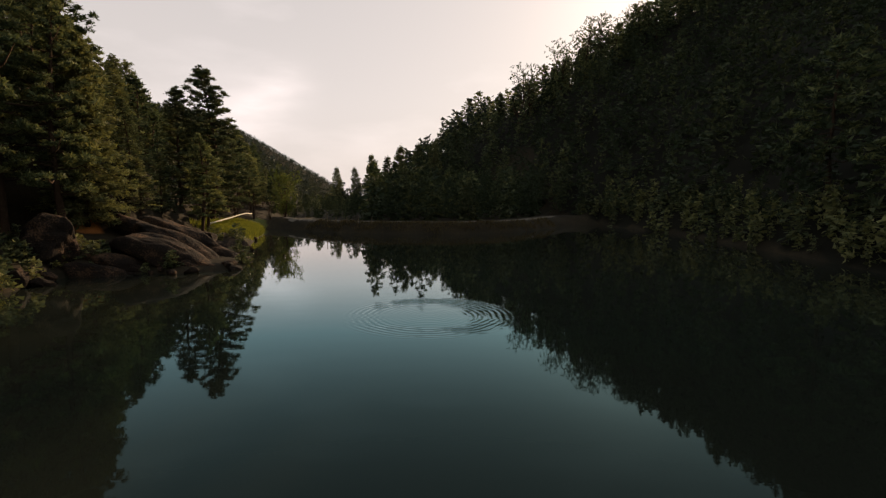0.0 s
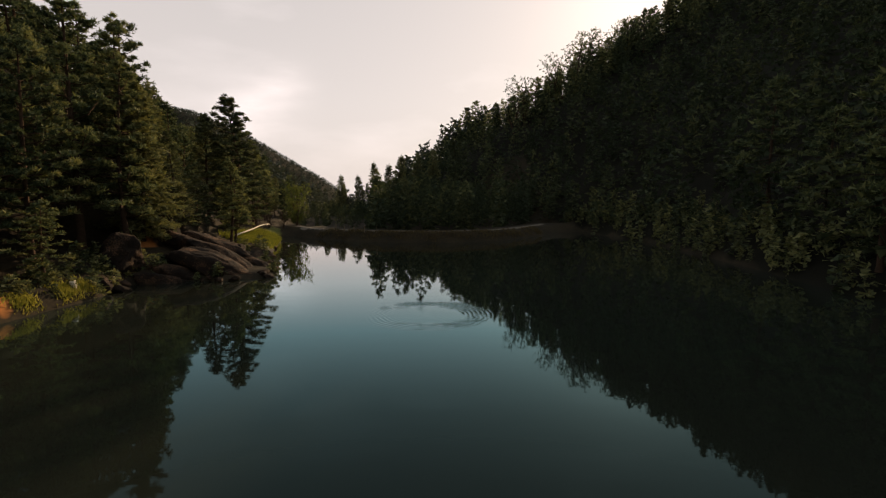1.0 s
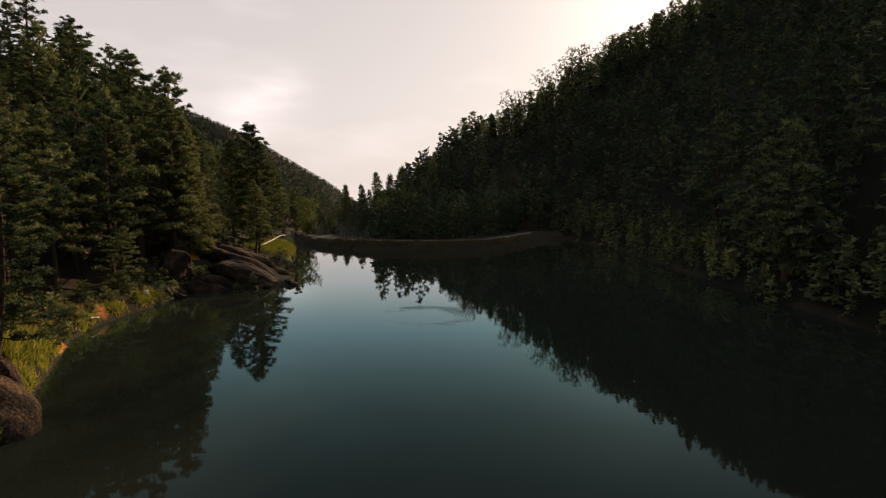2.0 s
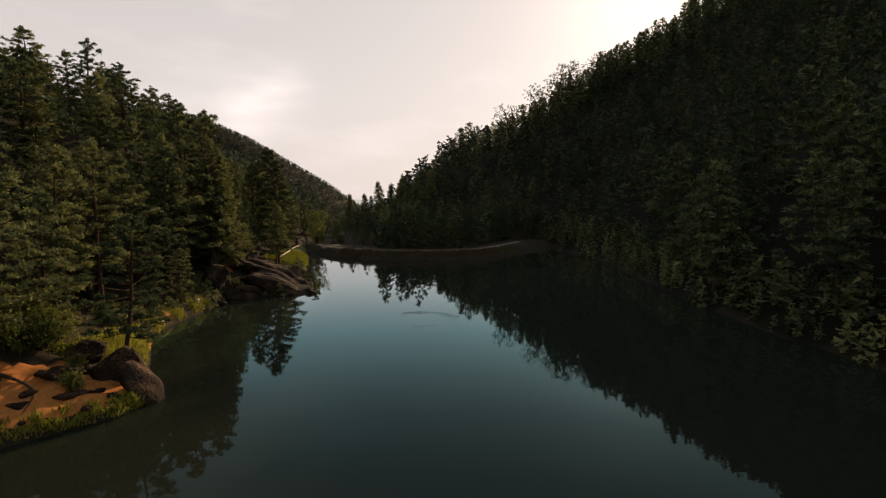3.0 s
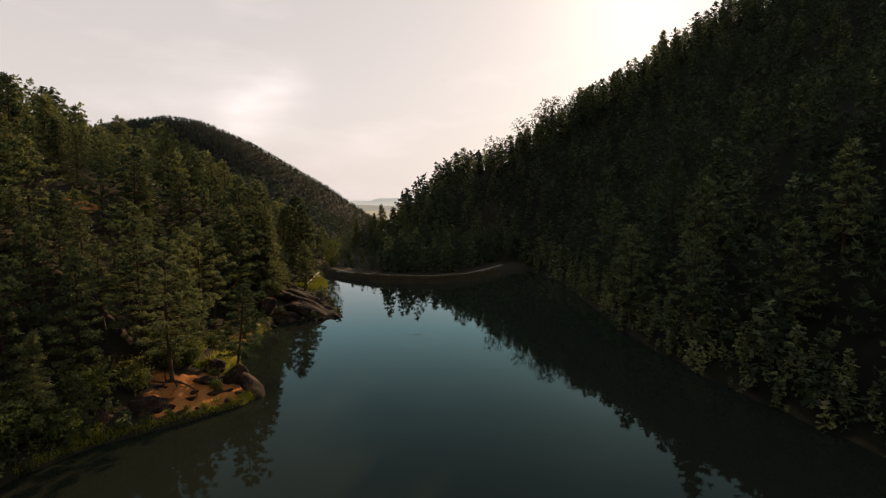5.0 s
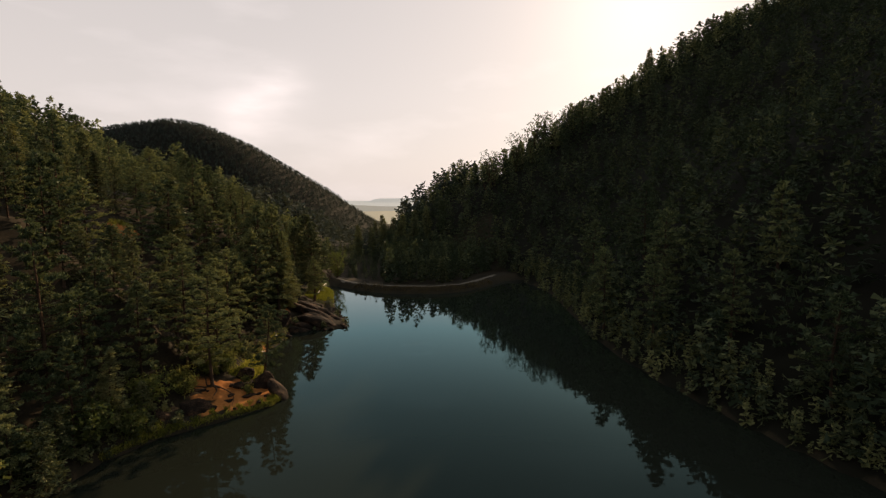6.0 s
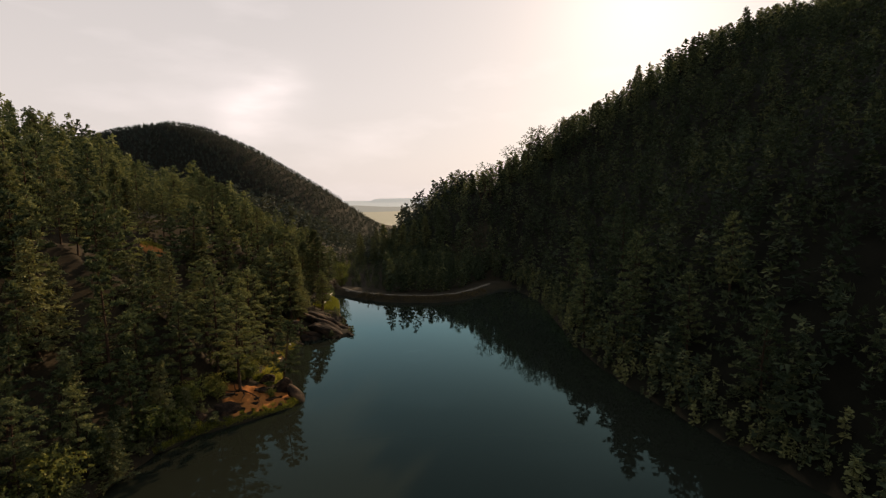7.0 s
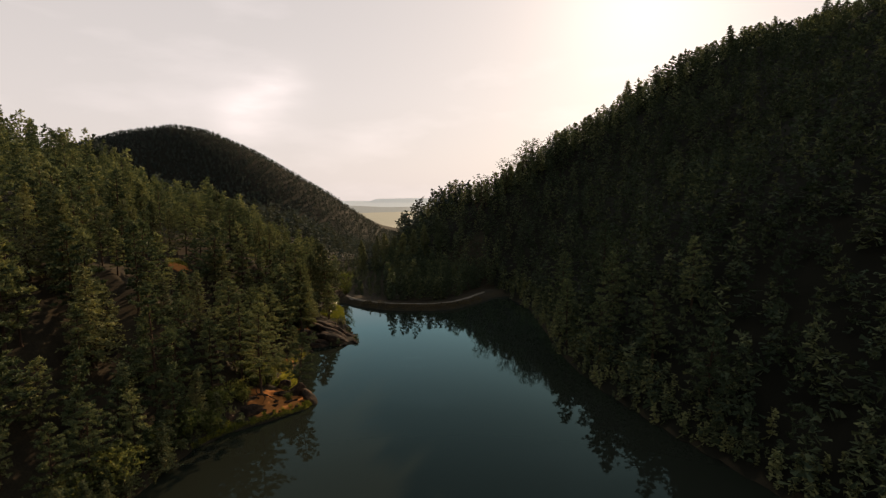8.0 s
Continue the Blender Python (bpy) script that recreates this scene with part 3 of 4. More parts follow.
for i in range(4):
    tree_kind(f"midpine{i}", lambda: ponderosa(41 + i, 12.0, 2.7 + 0.25 * i, 0.16 + 0.05 * i, 44, 3.6, 17, 0.48, 0.19, puff=0.55), NEEDLE, *PINE)
for i in range(3):
    tree_kind(f"midfir{i}", lambda: conifer(47 + i, 12.0, 2.6 + 0.25 * i, 0.05 + 0.03 * i, 66, 8, 6, 0.55, "spruce", 0.17, bare=0.1, width=0.15, flat=0.45), SPRUCE, *FIR)
for i in range(3):
    tree_kind(f"ridge{i}", lambda: ponderosa(51 + i, 9.0, 2.1 + 0.3 * i, 0.05 + 0.06 * i, 40, 3.2, 15, 0.44, 0.15, puff=0.5), NEEDLE,
              "pine_tree", "backlit ragged pine on the dark ridge", "pine", "pines along the ridge")
tree_kind("ridge_fir", lambda: conifer(58, 10.0, 2.2, 0.06, 60, 9, 6, 0.6, "spruce", 0.14, bare=0.05, width=0.15, flat=0.5), SPRUCE, "fir_tree", "backlit pointed fir on the dark ridge", "fir", "firs along the ridge")
tree_kind("point_pine", lambda: ponderosa(71, 11.8, 3.4, 0.22, 52, 6.5, 70, 0.17, 0.17, puff=0.46, taper=2.2), NEEDLE,
          "pine_tree", "tall pine rooted in the orange dirt of the point", "pine", "pines on the point")
tree_kind("boulder_pine", lambda: ponderosa(73, 8.4, 2.7, 0.2, 44, 5.5, 66, 0.165, 0.13, lean=(0.13, 0.0), puff=0.4, taper=2.2), NEEDLE,
          "pine_tree", "leaning pine growing behind the shore boulder", "pine", "pines on the point")
tree_kind("willow", lambda: broadleaf(81, 7.0, 2.7, 15, 30, 0.2, 0.06, 0.22), WILLOW, "willow_tree", "sunlit yellow-green willow beside the dam", "tree", "")
tree_kind("bare_bush", lambda: broadleaf(83, 4.6, 2.0, 12, 4, 0.16), BARK, "bare_shrub", "leafless reddish-brown shrub beside the willow", "shrub", "")
tree_kind("shrub0", lambda: broadleaf(85, 2.0, 1.2, 8, 20, 0.2), SHRUB, "shrub", "low yellow-green shrub on the lake bank", "shrub", "bank shrubs")
tree_kind("shrub1", lambda: broadleaf(87, 2.6, 1.5, 9, 22, 0.22), SHRUB, "shrub", "low yellow-green shrub on the lake bank", "shrub", "bank shrubs")

tree_kind("ridge_bare", lambda: broadleaf(91, 8.5, 2.2, 13, 5, 0.3), NEEDLE, "bare_tree", "thin backlit tree with few leaves on the ridge", "tree", "bare trees along the ridge")

# the trees that stand out: kind, x, y, height factor, width factor
SHORE_TREES = [
    ("point_pine", -19.8, 0.6, 1.0, 1.0), ("boulder_pine", -16.2, 4.6, 1.0, 1.0), ("bigpine1", -22.9, 2.2, 1.0, 0.9),
    ("shorefir", -23.4, 53.5, (16.9 - land_at(-23.4, 53.5)) / 12, 1.2), ("shorefir", -25.6, 51.9, (14.6 - land_at(-25.6, 51.9)) / 12, 1.15), ("fir2", -23.4, 39.5, 0.62, 1.0),
    ("bigfir0", -22.6, 33.5, 1.0, 1.0), ("bigpine0", -22.4, 31.2, 1.12, 1.0), ("bigpine0", -24.6, 29.5, 1.45, 0.95), ("bigpine1", -24.3, 34.8, 1.22, 0.9),
    ("bigpine0", -23.0, 23.0, 1.1, 0.9), ("pine2", -24.2, 19.0, 1.0, 1.0), ("bigpine1", -23.6, 14.5, 1.05, 0.9), ("pine0", -23.2, 10.5, 0.95, 1.0),
    ("pine0", -21.8, 7.0, 0.72, 1.0), ("pine1", -24.6, 26.0, 1.15, 1.0), ("pine3", -25.5, 5.5, 1.0, 1.0), ("pine1", -24.8, -2.5, 0.9, 1.0),
    ("pine3", -27.0, -7.0, 0.95, 0.9), ("pine2", -30.0, -19.0, 0.72, 1.0), ("pine0", -27.6, -26.0, 0.75, 1.0), ("pine1", -29.5, -31.0, 0.7, 1.0),
    ("pine1", -26.0, 56.0, 0.62, 0.9), ("fir0", -26.0, 60.5, 0.55, 0.9), ("fir2", -27.8, 65.0, 0.6, 0.9),
    ("pine2", -25.2, -11.5, 0.7, 1.0), ("pine0", -26.6, -16.8, 0.66, 1.05), ("fir1", -24.2, -8.0, 0.6, 1.0), ("pine3", -27.2, -21.8, 0.75, 1.0), ("pine1", -26.8, -36.0, 0.95, 1.0),
    ("midpine1", -22.2, 35.8, 0.36, 1.4), ("midfir2", -22.0, 38.4, 0.34, 1.4), ("midfir1", -22.6, 42.5, 0.42, 1.3), ("midpine2", -21.6, 22.0, 0.38, 1.4),
    ("willow", -21.3, 71.3, 0.95, 0.8), ("bare_bush", -24.4, 62.5, 0.9, 1.0), ("bare_bush", -23.6, 66.0, 0.65, 1.0), ("bare_bush", -22.8, 58.0, 0.6, 1.1), ("bare_bush", -22.6, 69.0, 0.6, 1.0),
]
for n, (key, x, y, s, wd) in enumerate(SHORE_TREES):
    plant(key, x, y, s, 0.0 if key == "boulder_pine" else n * 1.7, wide=wd)
# pines that stand above the rest on the hillside and on the shaded bank: x, y, height of the top
TALL_PINES = [(-36.4, 34.7, 26.9), (-36.4, 40.2, 25.6), (-42.5, 40.1, 27.1), (-43.7, 35.3, 28.3), (-33.5, 41.5, 23.2), (-23.9, 33.4, 19.0), (-30.7, 39.7, 22.0), (-26.1, 2.3, 13.5),
              (-28.7, -2.2, 15.5), (-27.6, -10.6, 19.4), (-32.6, 29.7, 20.3), (-74.9, 68.8, 33.8), (-74.6, 45.3, 41.2), (-79.4, 60.0, 39.7), (-70.6, 58.8, 36.7), (-84.8, 63.3, 41.0)]
for n, (x, y, top) in enumerate(TALL_PINES):
    h = min(17.0, max(6.0, top - land_at(x, y)))
    plant(("bigpine0", "pine1", "bigpine1", "pine3")[n % 4], x, y, h / 12, n * 2.3, wide=min(1.15, max(0.8, 11 / h)))
for n, (x, y, top) in enumerate([(26.0, 24.0, 13.2), (31.5, 17.3, 18.6), (27.4, 30.5, 12.0), (28.2, 12.0, 12.5), (33.0, 4.0, 15.0), (34.5, 24.0, 20.0), (29.0, 40.0, 16.0), (35.0, -8.0, 13.0), (40.0, 8.0, 22.0), (36.0, 36.0, 22.5)]):
    plant(f"midpine{n % 4}", x, y, max(0.55, (top - land_at(x, y)) / 12), n * 1.9, wide=1.05)
# young growth crowding the near bank down to the water
young = np.random.RandomState(33)
for n in range(34):
    y = -5.5 - 40 * (n + young.uniform()) / 34
    x = float(np.interp(-y, [5.5, 10.5, 18, 30, 50], [-21.8, -23.8, -25, -26.5, -30])) - young.uniform(-0.1, 2.4)
    plant(("midfir0", "midpine1", "midfir2", "midfir1")[n % 4], x, y, young.uniform(0.2, 0.45), n * 1.9, wide=1.35)
# valley trees behind the dam
for n, (x, y, top) in enumerate([(-23.1, 116, 9.9), (-19.2, 117, 10.0), (-16.5, 125, 13.2), (-12.8, 122, 12.6), (-9.2, 112, 14.2), (-5.6, 118, 15.0), (-2, 124, 16.5), (3, 122, 19), (-24, 165, 9), (-29, 150, 8.5)]):
    plant("ridge_fir", x, y, max(0.5, (top - land_at(x, y)) / 10.0), n * 1.1, wide=0.95)

rnd = np.random.RandomState(7)


def scatter(x0, x1, y0, y1, cell):
    """Points of a jittered grid."""
    gx, gy = np.meshgrid(np.arange(x0, x1, cell), np.arange(y0, y1, cell))
    x = gx.ravel() + rnd.uniform(-0.2 * cell, cell * 1.2, gx.size)
    y = gy.ravel() + rnd.uniform(-0.2 * cell, cell * 1.2, gx.size)
    return x, y


def clear_of(x, y, spots):
    ok = np.ones(x.shape, dtype=bool)
    for cx, cy, r in spots:
        ok &= np.hypot(x - cx, y - cy) > r
    return ok


OPEN_SPOTS = [(-18, -0.5, 5.2), (-16, 4, 4.5), (-18.5, 8.5, 3.2), (-40.8, 22.6, 2.5), (-39.5, 19.6, 2.3), (-38.2, 16.8, 2.2), (-37.0, 14.0, 1.9), (-40.0, 25.2, 2.1), (-39.0, 28.0, 2.0), (-20.5, 50, 4.2), (-20.5, 56, 4.0), (-18, 37, 4.5), (-17.5, 31.5, 5.0), (-20.0, 33.5, 2.6), (-21.3, 71.3, 3), (-22, 63, 3), (-21.5, 18, 2.0)]
taken = [(t[1], t[2], 2.1) for t in SHORE_TREES] + [(t[0], t[1], 2.3) for t in TALL_PINES]
lx, ly = scatter(-165, -16, -48, 112, 3.9)
dl_, db_ = outside(LAKE, lx, ly), outside(BASIN, lx, ly)
mid_ = np.where(ly < 70, 0, -14)
keep = (db_ > 1.7) & (lx < mid_) & clear_of(lx, ly, OPEN_SPOTS + taken)
lx, ly, db_ = lx[keep], ly[keep], db_[keep]
order = np.argsort(db_ + np.abs(ly - 15) * 0.28)
near, rest = order[:240], order[240:]


def cap_height(x, y, ground, h):
    """The wooded slope past the log stands low, so that the mountain shows over it."""
    # low growth below the clearing, which shows over it
    s = min(1.0, max(0.0, ((x + 40.8) * 13 + (y - 22.6) * -25) / 794))
    if math.hypot(x + 40.8 - 13 * s, y - 22.6 + 25 * s) < 2.4:
        return max(1.8, min(h, land_at(-40.8, 22.6) + 2.2 * s - ground))
    if y < 38 and y > 15 and -47 < x < -30:
        return max(5.0, min(h, 26.0 - ground))
    if y < 40 and y > 15 and -60 < x <= -47:
        return max(5.0, min(h, 26.0 - 0.85 * (x + 47) - ground))
    if y < 38 or y > 210:
        return h
    a = x / y
    over = np.interp(a, [-1.0, -0.64, -0.57, -0.55, -0.5, -0.38, -0.24, -0.2], [0.6, 0.28, 0.24, 0.17, 0.155, 0.11, 0.04, 0.02])
    below = np.interp(a, [-0.42, -0.37, -0.35, -0.325, -0.28, -0.24], [0.6, 0.27, 0.16, 0.125, 0.105, 0.09])
    top = min(4.5 + over * y, below * y - 4.5) - ground
    return max(1.6, min(h, top * (0.72 + 0.28 * (h % 1.0))))


for n, i in enumerate(near):
    fir = rnd.uniform() < 0.3
    key = f"fir{n % 3}" if fir else f"pine{n % 4}"
    if n > 8:
        key = "mid" + key
    h = cap_height(lx[i], ly[i], land_at(lx[i], ly[i]), 12 * rnd.uniform(0.55, 1.1))
    plant(key, lx[i], ly[i], h / 12, rnd.uniform(0, 6.28), wide=rnd.uniform(0.85, 1.15) * (1.25 if h < 6 else 1.0))


def woods(name, xs, ys, hs, variants, mat, label):
    """Many trees joined into one mesh."""
    zs = land(xs, ys)
    vs, ts, tones, base = [], [], [], 0
    shade = np.random.RandomState(len(xs))
    for n, (x, y, z, h) in enumerate(zip(xs, ys, zs, hs)):
        v, t = variants[n % len(variants)]
        a = n * 2.39
        c, s = math.cos(a), math.sin(a)
        w = v * h
        vs.append(np.stack([w[:, 0] * c - w[:, 1] * s + x, w[:, 0] * s + w[:, 1] * c + y, w[:, 2] + z - 0.2], 1))
        ts.append(t + base)
        tones.append(np.full(len(v), shade.uniform(-0.2, 0.14), dtype=np.float32))
        base += len(v)
    me = fast_mesh(name, np.concatenate(vs), np.concatenate(ts), mat)
    me.attributes.new("tone", "FLOAT", "POINT").data.foreach_set("value", np.concatenate(tones))
    return tagged(new(name, me), label, "forest", kind="stuff")


def small_pine(seed, w, start, limbs, puffs, k, size):
    (tv, tt), (cv, ct) = ponderosa(seed, 1.0, w, start, limbs, puffs, k, size, 0.014, puff=0.05)
    return cv, ct


def small_variant(seed, shape, limbs, per, k, size, w, start):
    (tv, tt), (cv, ct) = conifer(seed, 1.0, w, start, limbs, per, k, size, shape, 0.014, bare=0.06, flat=0.45)
    return cv, ct


MID = [small_pine(101 + i, 0.21 + 0.02 * i, 0.14 + 0.04 * i, 34, 2.6, 9, 0.05) for i in range(4)] + [small_variant(105, "spruce", 40, 5, 4, 0.066, 0.19, 0.06)]
FAR = [small_variant(121 + i, "spruce", 12, 2, 3, 0.21, 0.18 + 0.02 * i, 0.05) for i in range(4)]
rest_h = np.array([cap_height(a, b, c, d) for a, b, c, d in zip(lx[rest], ly[rest], land(lx[rest], ly[rest]), rnd.uniform(6.0, 13.0, len(rest)))])
DENSE = [small_variant(181 + i, "spruce", 15, 3, 3, 0.125, 0.24 + 0.03 * i, 0.05) for i in range(2)] + [small_pine(183 + i, 0.26 + 0.03 * i, 0.08, 16, 1.8, 5, 0.11) for i in range(2)]
LOW = [small_pine(141 + i, 0.2 + 0.02 * i, 0.12 + 0.03 * i, 26, 1.9, 8, 0.072) for i in range(3)] + [small_variant(144, "spruce", 24, 4, 3, 0.115, 0.19, 0.06)]
woods("forest_left_slope", lx[rest[:430]], ly[rest[:430]], rest_h[:430], MID, NEEDLE, "dense pine and fir forest covering the hillside")
woods("forest_left_heights", lx[rest[430:]], ly[rest[430:]], rest_h[430:], LOW, NEEDLE, "pine and fir forest on the upper hillside")

# right hill: the crest stands out against the sky, the face is deep in shade
cx = []
x = -2.0
while x < 165:
    cx.append(x)
    x += rnd.uniform(1.6, 3.6)
for n, x in enumerate(cx):
    crest = 134 + max(0, 22 - x) * 2.0
    key = f"ridge{n % 3}" if n % 7 or 24 < x < 54 else "ridge_fir"
    plant(key, x, crest + rnd.uniform(-5, 4), rnd.uniform(0.5, 0.9) * (1.22 if 24 < x < 54 else 1.3), rnd.uniform(0, 6.28), wide=rnd.uniform(0.8, 1.2))
for x, y, sc in ((27, 130, 1.1), (31, 132, 1.15), (45, 133, 1.15), (47.5, 132, 1.2), (37.5, 131, 1.15), (41, 133, 0.85), (20.5, 127, 1.1), (50, 133, 0.9), (66, 132, 1.0), (88, 133, 0.9), (101, 132, 1.0)):
    plant("ridge_bare", x, y, sc, x)
for n, (key, x, y, top) in enumerate([("ridge_bare", 19.2, 127.5, 38.6), ("ridge_bare", 36.5, 134.0, 48.2), ("ridge_bare", 33.5, 130.0, 45.6), ("ridge_bare", 39.0, 133.0, 48.0), ("ridge0", 49.1, 126.0, 50.2), ("ridge1", 69.7, 131.0, 63.0),
                                      ("ridge2", 97.4, 138.0, 80.4), ("ridge_fir", 113.5, 139.0, 84.6), ("ridge0", 95.4, 141.0, 76.5), ("ridge1", 59.0, 131.0, 56.0), ("ridge_bare", 28.0, 129.0, 41.8), ("ridge2", 80.0, 133.0, 69.0)]):
    tall = {"ridge_bare": 6.9, "ridge_fir": 10.0}.get(key, 9.0)
    plant(key, x, y, min(1.7, max(0.5, (top - land_at(x, y)) / tall)), n * 1.3)
kx, ky = scatter(-4, 165, 118, 185, 2.3)
keep = np.abs(ky - (133 + np.maximum(0, 22 - kx) * 2.0)) < 6.5
woods("forest_right_crest", kx[keep], ky[keep], rnd.uniform(4.0, 7.2, int(keep.sum())) * np.interp(kx[keep], [10, 30, 55, 110, 165], [1.0, 1.15, 1.2, 1.2, 1.0]), LOW, NEEDLE, "backlit bushy pines crowding the dark ridge")
rx, ry = scatter(-20, 178, -60, 160, 3.15)
db_ = outside(BASIN, rx, ry)
keep = (db_ > 0.4) & (rx > np.interp(ry, [-120, 60, 130, 200], [0, 0, -18, -33])) & (ry < 147 + np.maximum(0, 22 - rx) * 2.0)
rx, ry = rx[keep], ry[keep]
woods("forest_right_slope", rx, ry, rnd.uniform(4.5, 8.0, len(rx)), DENSE, SPRUCE, "dark shaded conifer forest on the steep hillside")

bx, by = scatter(-165, 178, -118, -48, 4.4)
keep = (outside(BASIN, bx, by) > 1.0) & ((bx < 0) | (by < -58))
woods("forest_lower_lake", bx[keep], by[keep], rnd.uniform(6, 11, int(keep.sum())), FAR, SPRUCE, "conifer forest along the lower lake")
bx, by = scatter(18, 64, -60, 78, 1.25)
keep = (np.abs(outside(BASIN, bx, by) - 1.8) < 2.1) & (bx > 15)
woods("shore_thicket", bx[keep], by[keep], rnd.uniform(0.9, 3.0, int(keep.sum())), FAR, SPRUCE, "dark thicket of young conifers along the shaded shore")
bx, by = scatter(-32, 24, 62, 135, 2.5)
keep = (outside(BASIN, bx, by) < 1.5) & (outside(LAKE, bx, by) > 6.2)
bx, by = bx[keep], by[keep]
gap = (bx / by > -0.30) & (bx / by < -0.135)
woods("valley_floor_woods", bx, by, np.where(gap, rnd.uniform(2.0, 3.6, len(bx)), rnd.uniform(5, 8, len(bx))), LOW, SPRUCE, "dark conifers crowding the valley floor behind the dam")

# woods down the valley and over the far mountain
fx, fy = scatter(-190, 60, 112, 420, 6.8)
keep = (fy > 112) & (np.abs(fx / fy) < 1.0) & ~((fx > -18) & (fy < 150))
fx, fy = fx[keep], fy[keep]
low = np.abs(fx - (2.6 - 0.125 * (fy + 65))) < 14
valley_h = np.where(low, rnd.uniform(4, 6.5, len(fx)), rnd.uniform(6.5, 11, len(fx)))
valley_h = np.array([cap_height(a, b, c, d) if a < -24 else d for a, b, c, d in zip(fx, fy, land(fx, fy), valley_h)])
woods("forest_valley", fx, fy, valley_h, FAR, HAZY_WOOD, "conifer woods down the valley below the dam")
mx, my = scatter(-640, -50, 480, 830, 5.6)
CLUMP = [small_variant(161 + i, "spruce", 9, 2, 3, 0.29, 0.42, 0.03) for i in range(4)]
woods("forest_mountain", mx, my, rnd.uniform(3.2, 5.6, len(mx)), CLUMP, HAZY_WOOD, "distant conifer woods covering the rounded mountain")

bx, by = scatter(-34, -10, -56, 48, 0.85)
keep = (np.abs(outside(LAKE, bx, by) - 1.5) < 1.55) & ((by > 11) | (by < -3.5)) & clear_of(bx, by, [(-18.2, -2.0, 3.2), (-17.6, 36.4, 2.6), (-15.2, 35.2, 2.2), (-15.6, 32.6, 2.6), (-18, 29.6, 1.3), (-14, 31, 1.6), (-16.4, 40.6, 1.6), (-18.6, 47.5, 2.0)])
woods("bank_thicket", bx[keep], by[keep], rnd.uniform(0.35, 1.3, int(keep.sum())), [small_variant(191 + i, "pine", 12, 3, 4, 0.26, 0.5, 0.02) for i in range(4)], SPRUCE, "dark low bushes crowding the lake bank")


# ---- rocks ----
def rock_mesh(seed, size, detail=5, flat=0.8, rough=0.15, joints=13):
    """A block of weathered granite: a rounded lump cut by joint planes, roughened and cracked."""
    g = random.Random(seed)
    cuts = []
    for i in range(joints):
        n = Vector((g.gauss(0, 1), g.gauss(0, 1), g.gauss(0, 0.8))).normalized()
        cuts.append((n, g.uniform(0.58, 0.9)))
    bm = bmesh.new()
    bmesh.ops.create_icosphere(bm, subdivisions=detail, radius=1.0)
    o = Vector((seed * 7.3, seed * 3.1, seed * 1.7))
    stretch = Vector((size[0], size[1], size[2])) / max(size)
    for v in bm.verts:
        p = v.co.copy()
        p *= 1 + noise.noise(p * 0.9 + o) * 0.22
        for n, d in cuts:
            over = p.dot(n) - d
            if over > 0:
                p -= n * over * 0.88
        q = Vector((p.x * stretch.x, p.y * stretch.y, p.z * stretch.z))
        crack = max(0.0, 1.0 - abs(noise.noise(q * 2.2 + o * 2)) * 16)
        p *= 1 + noise.noise(q * 3.0 + o) * rough * 0.7 + noise.noise(q * 8.0 + o) * rough * 0.32 + noise.noise(q * 20.0 + o) * rough * 0.14 - 0.07 * crack
        v.co = Vector((p.x * size[0], p.y * size[1], p.z * flat * size[2])) * 1.12
    me = bpy.data.meshes.new("boulder")
    bm.to_mesh(me)
    bm.free()
    me.materials.append(ROCK)
    me.polygons.foreach_set("use_smooth", np.ones(len(me.polygons), dtype=bool))
    return me


def boulder(seed, x, y, z, size, turn=(0, 0, 0), label="weathered granite boulder on the lake bank", group="shore boulders", rough=0.15, joints=13):
    ob = tagged(new("boulder", rock_mesh(seed, size, rough=rough, joints=joints)), label, "boulder", group)
    ob.matrix_world = pose(x, y, z, *turn)
    return ob


SLAB = "long sloping granite slab running into the lake"
boulder(1, -17.5, 36.6, 0.8, (4.2, 1.6, 1.3), (-18, 26, -6), SLAB, "lake slabs")
boulder(2, -16.6, 33.4, 0.55, (3.7, 1.5, 1.3), (-16, 25, -10), SLAB, "lake slabs")
boulder(3, -14.6, 30.9, -0.05, (2.6, 0.9, 0.8), (0, 10, 5), SLAB, "lake slabs")
boulder(4, -16.4, 40.6, -0.15, (1.7, 1.3, 1.5), (0, 24, 20), SLAB, "lake slabs")
boulder(5, -20.2, 34.6, 2.2, (1.5, 0.9, 0.9), (-20, 26, 0), SLAB, "lake slabs")
boulder(6, -19.2, 41.6, 0.9, (1.8, 1.2, 0.9), (-18, 24, 10), SLAB, "lake slabs")
boulder(15, -18.2, 29.9, 0.1, (2.4, 0.9, 0.9), (0, 10, 3), SLAB, "lake slabs")
boulder(16, -14.2, 35.0, -0.1, (1.6, 1.1, 0.9), (0, 24, 10), SLAB, "lake slabs")
boulder(17, -16.1, 31.2, 0.3, (3.7, 1.5, 1.45), (-16, 22, -4), SLAB, "lake slabs", rough=0.1, joints=8)
boulder(18, -19.0, 28.4, 0.1, (1.6, 0.9, 0.8), (0, 8, 12))
boulder(19, -20.2, 24.6, 0.35, (0.55, 0.45, 0.75), (0, 4, 40), "upright rounded granite rock at the grassy edge")
boulder(20, -19.4, 25.4, 0.1, (0.62, 0.4, 0.32), (0, 10, 10))
boulder(7, -21.3, 28.3, 1.8, (1.5, 1.3, 1.9), (0, 0, 30), "large dark granite boulder above the bank")
boulder(8, -20.3, 26.6, 0.25, (0.6, 0.45, 0.5), (0, 20, 0))
boulder(9, -16.0, 3.6, 0.95, (1.3, 1.15, 1.75), (0, 8, 20), "rounded granite boulder at the tip of the point", rough=0.06, joints=5)
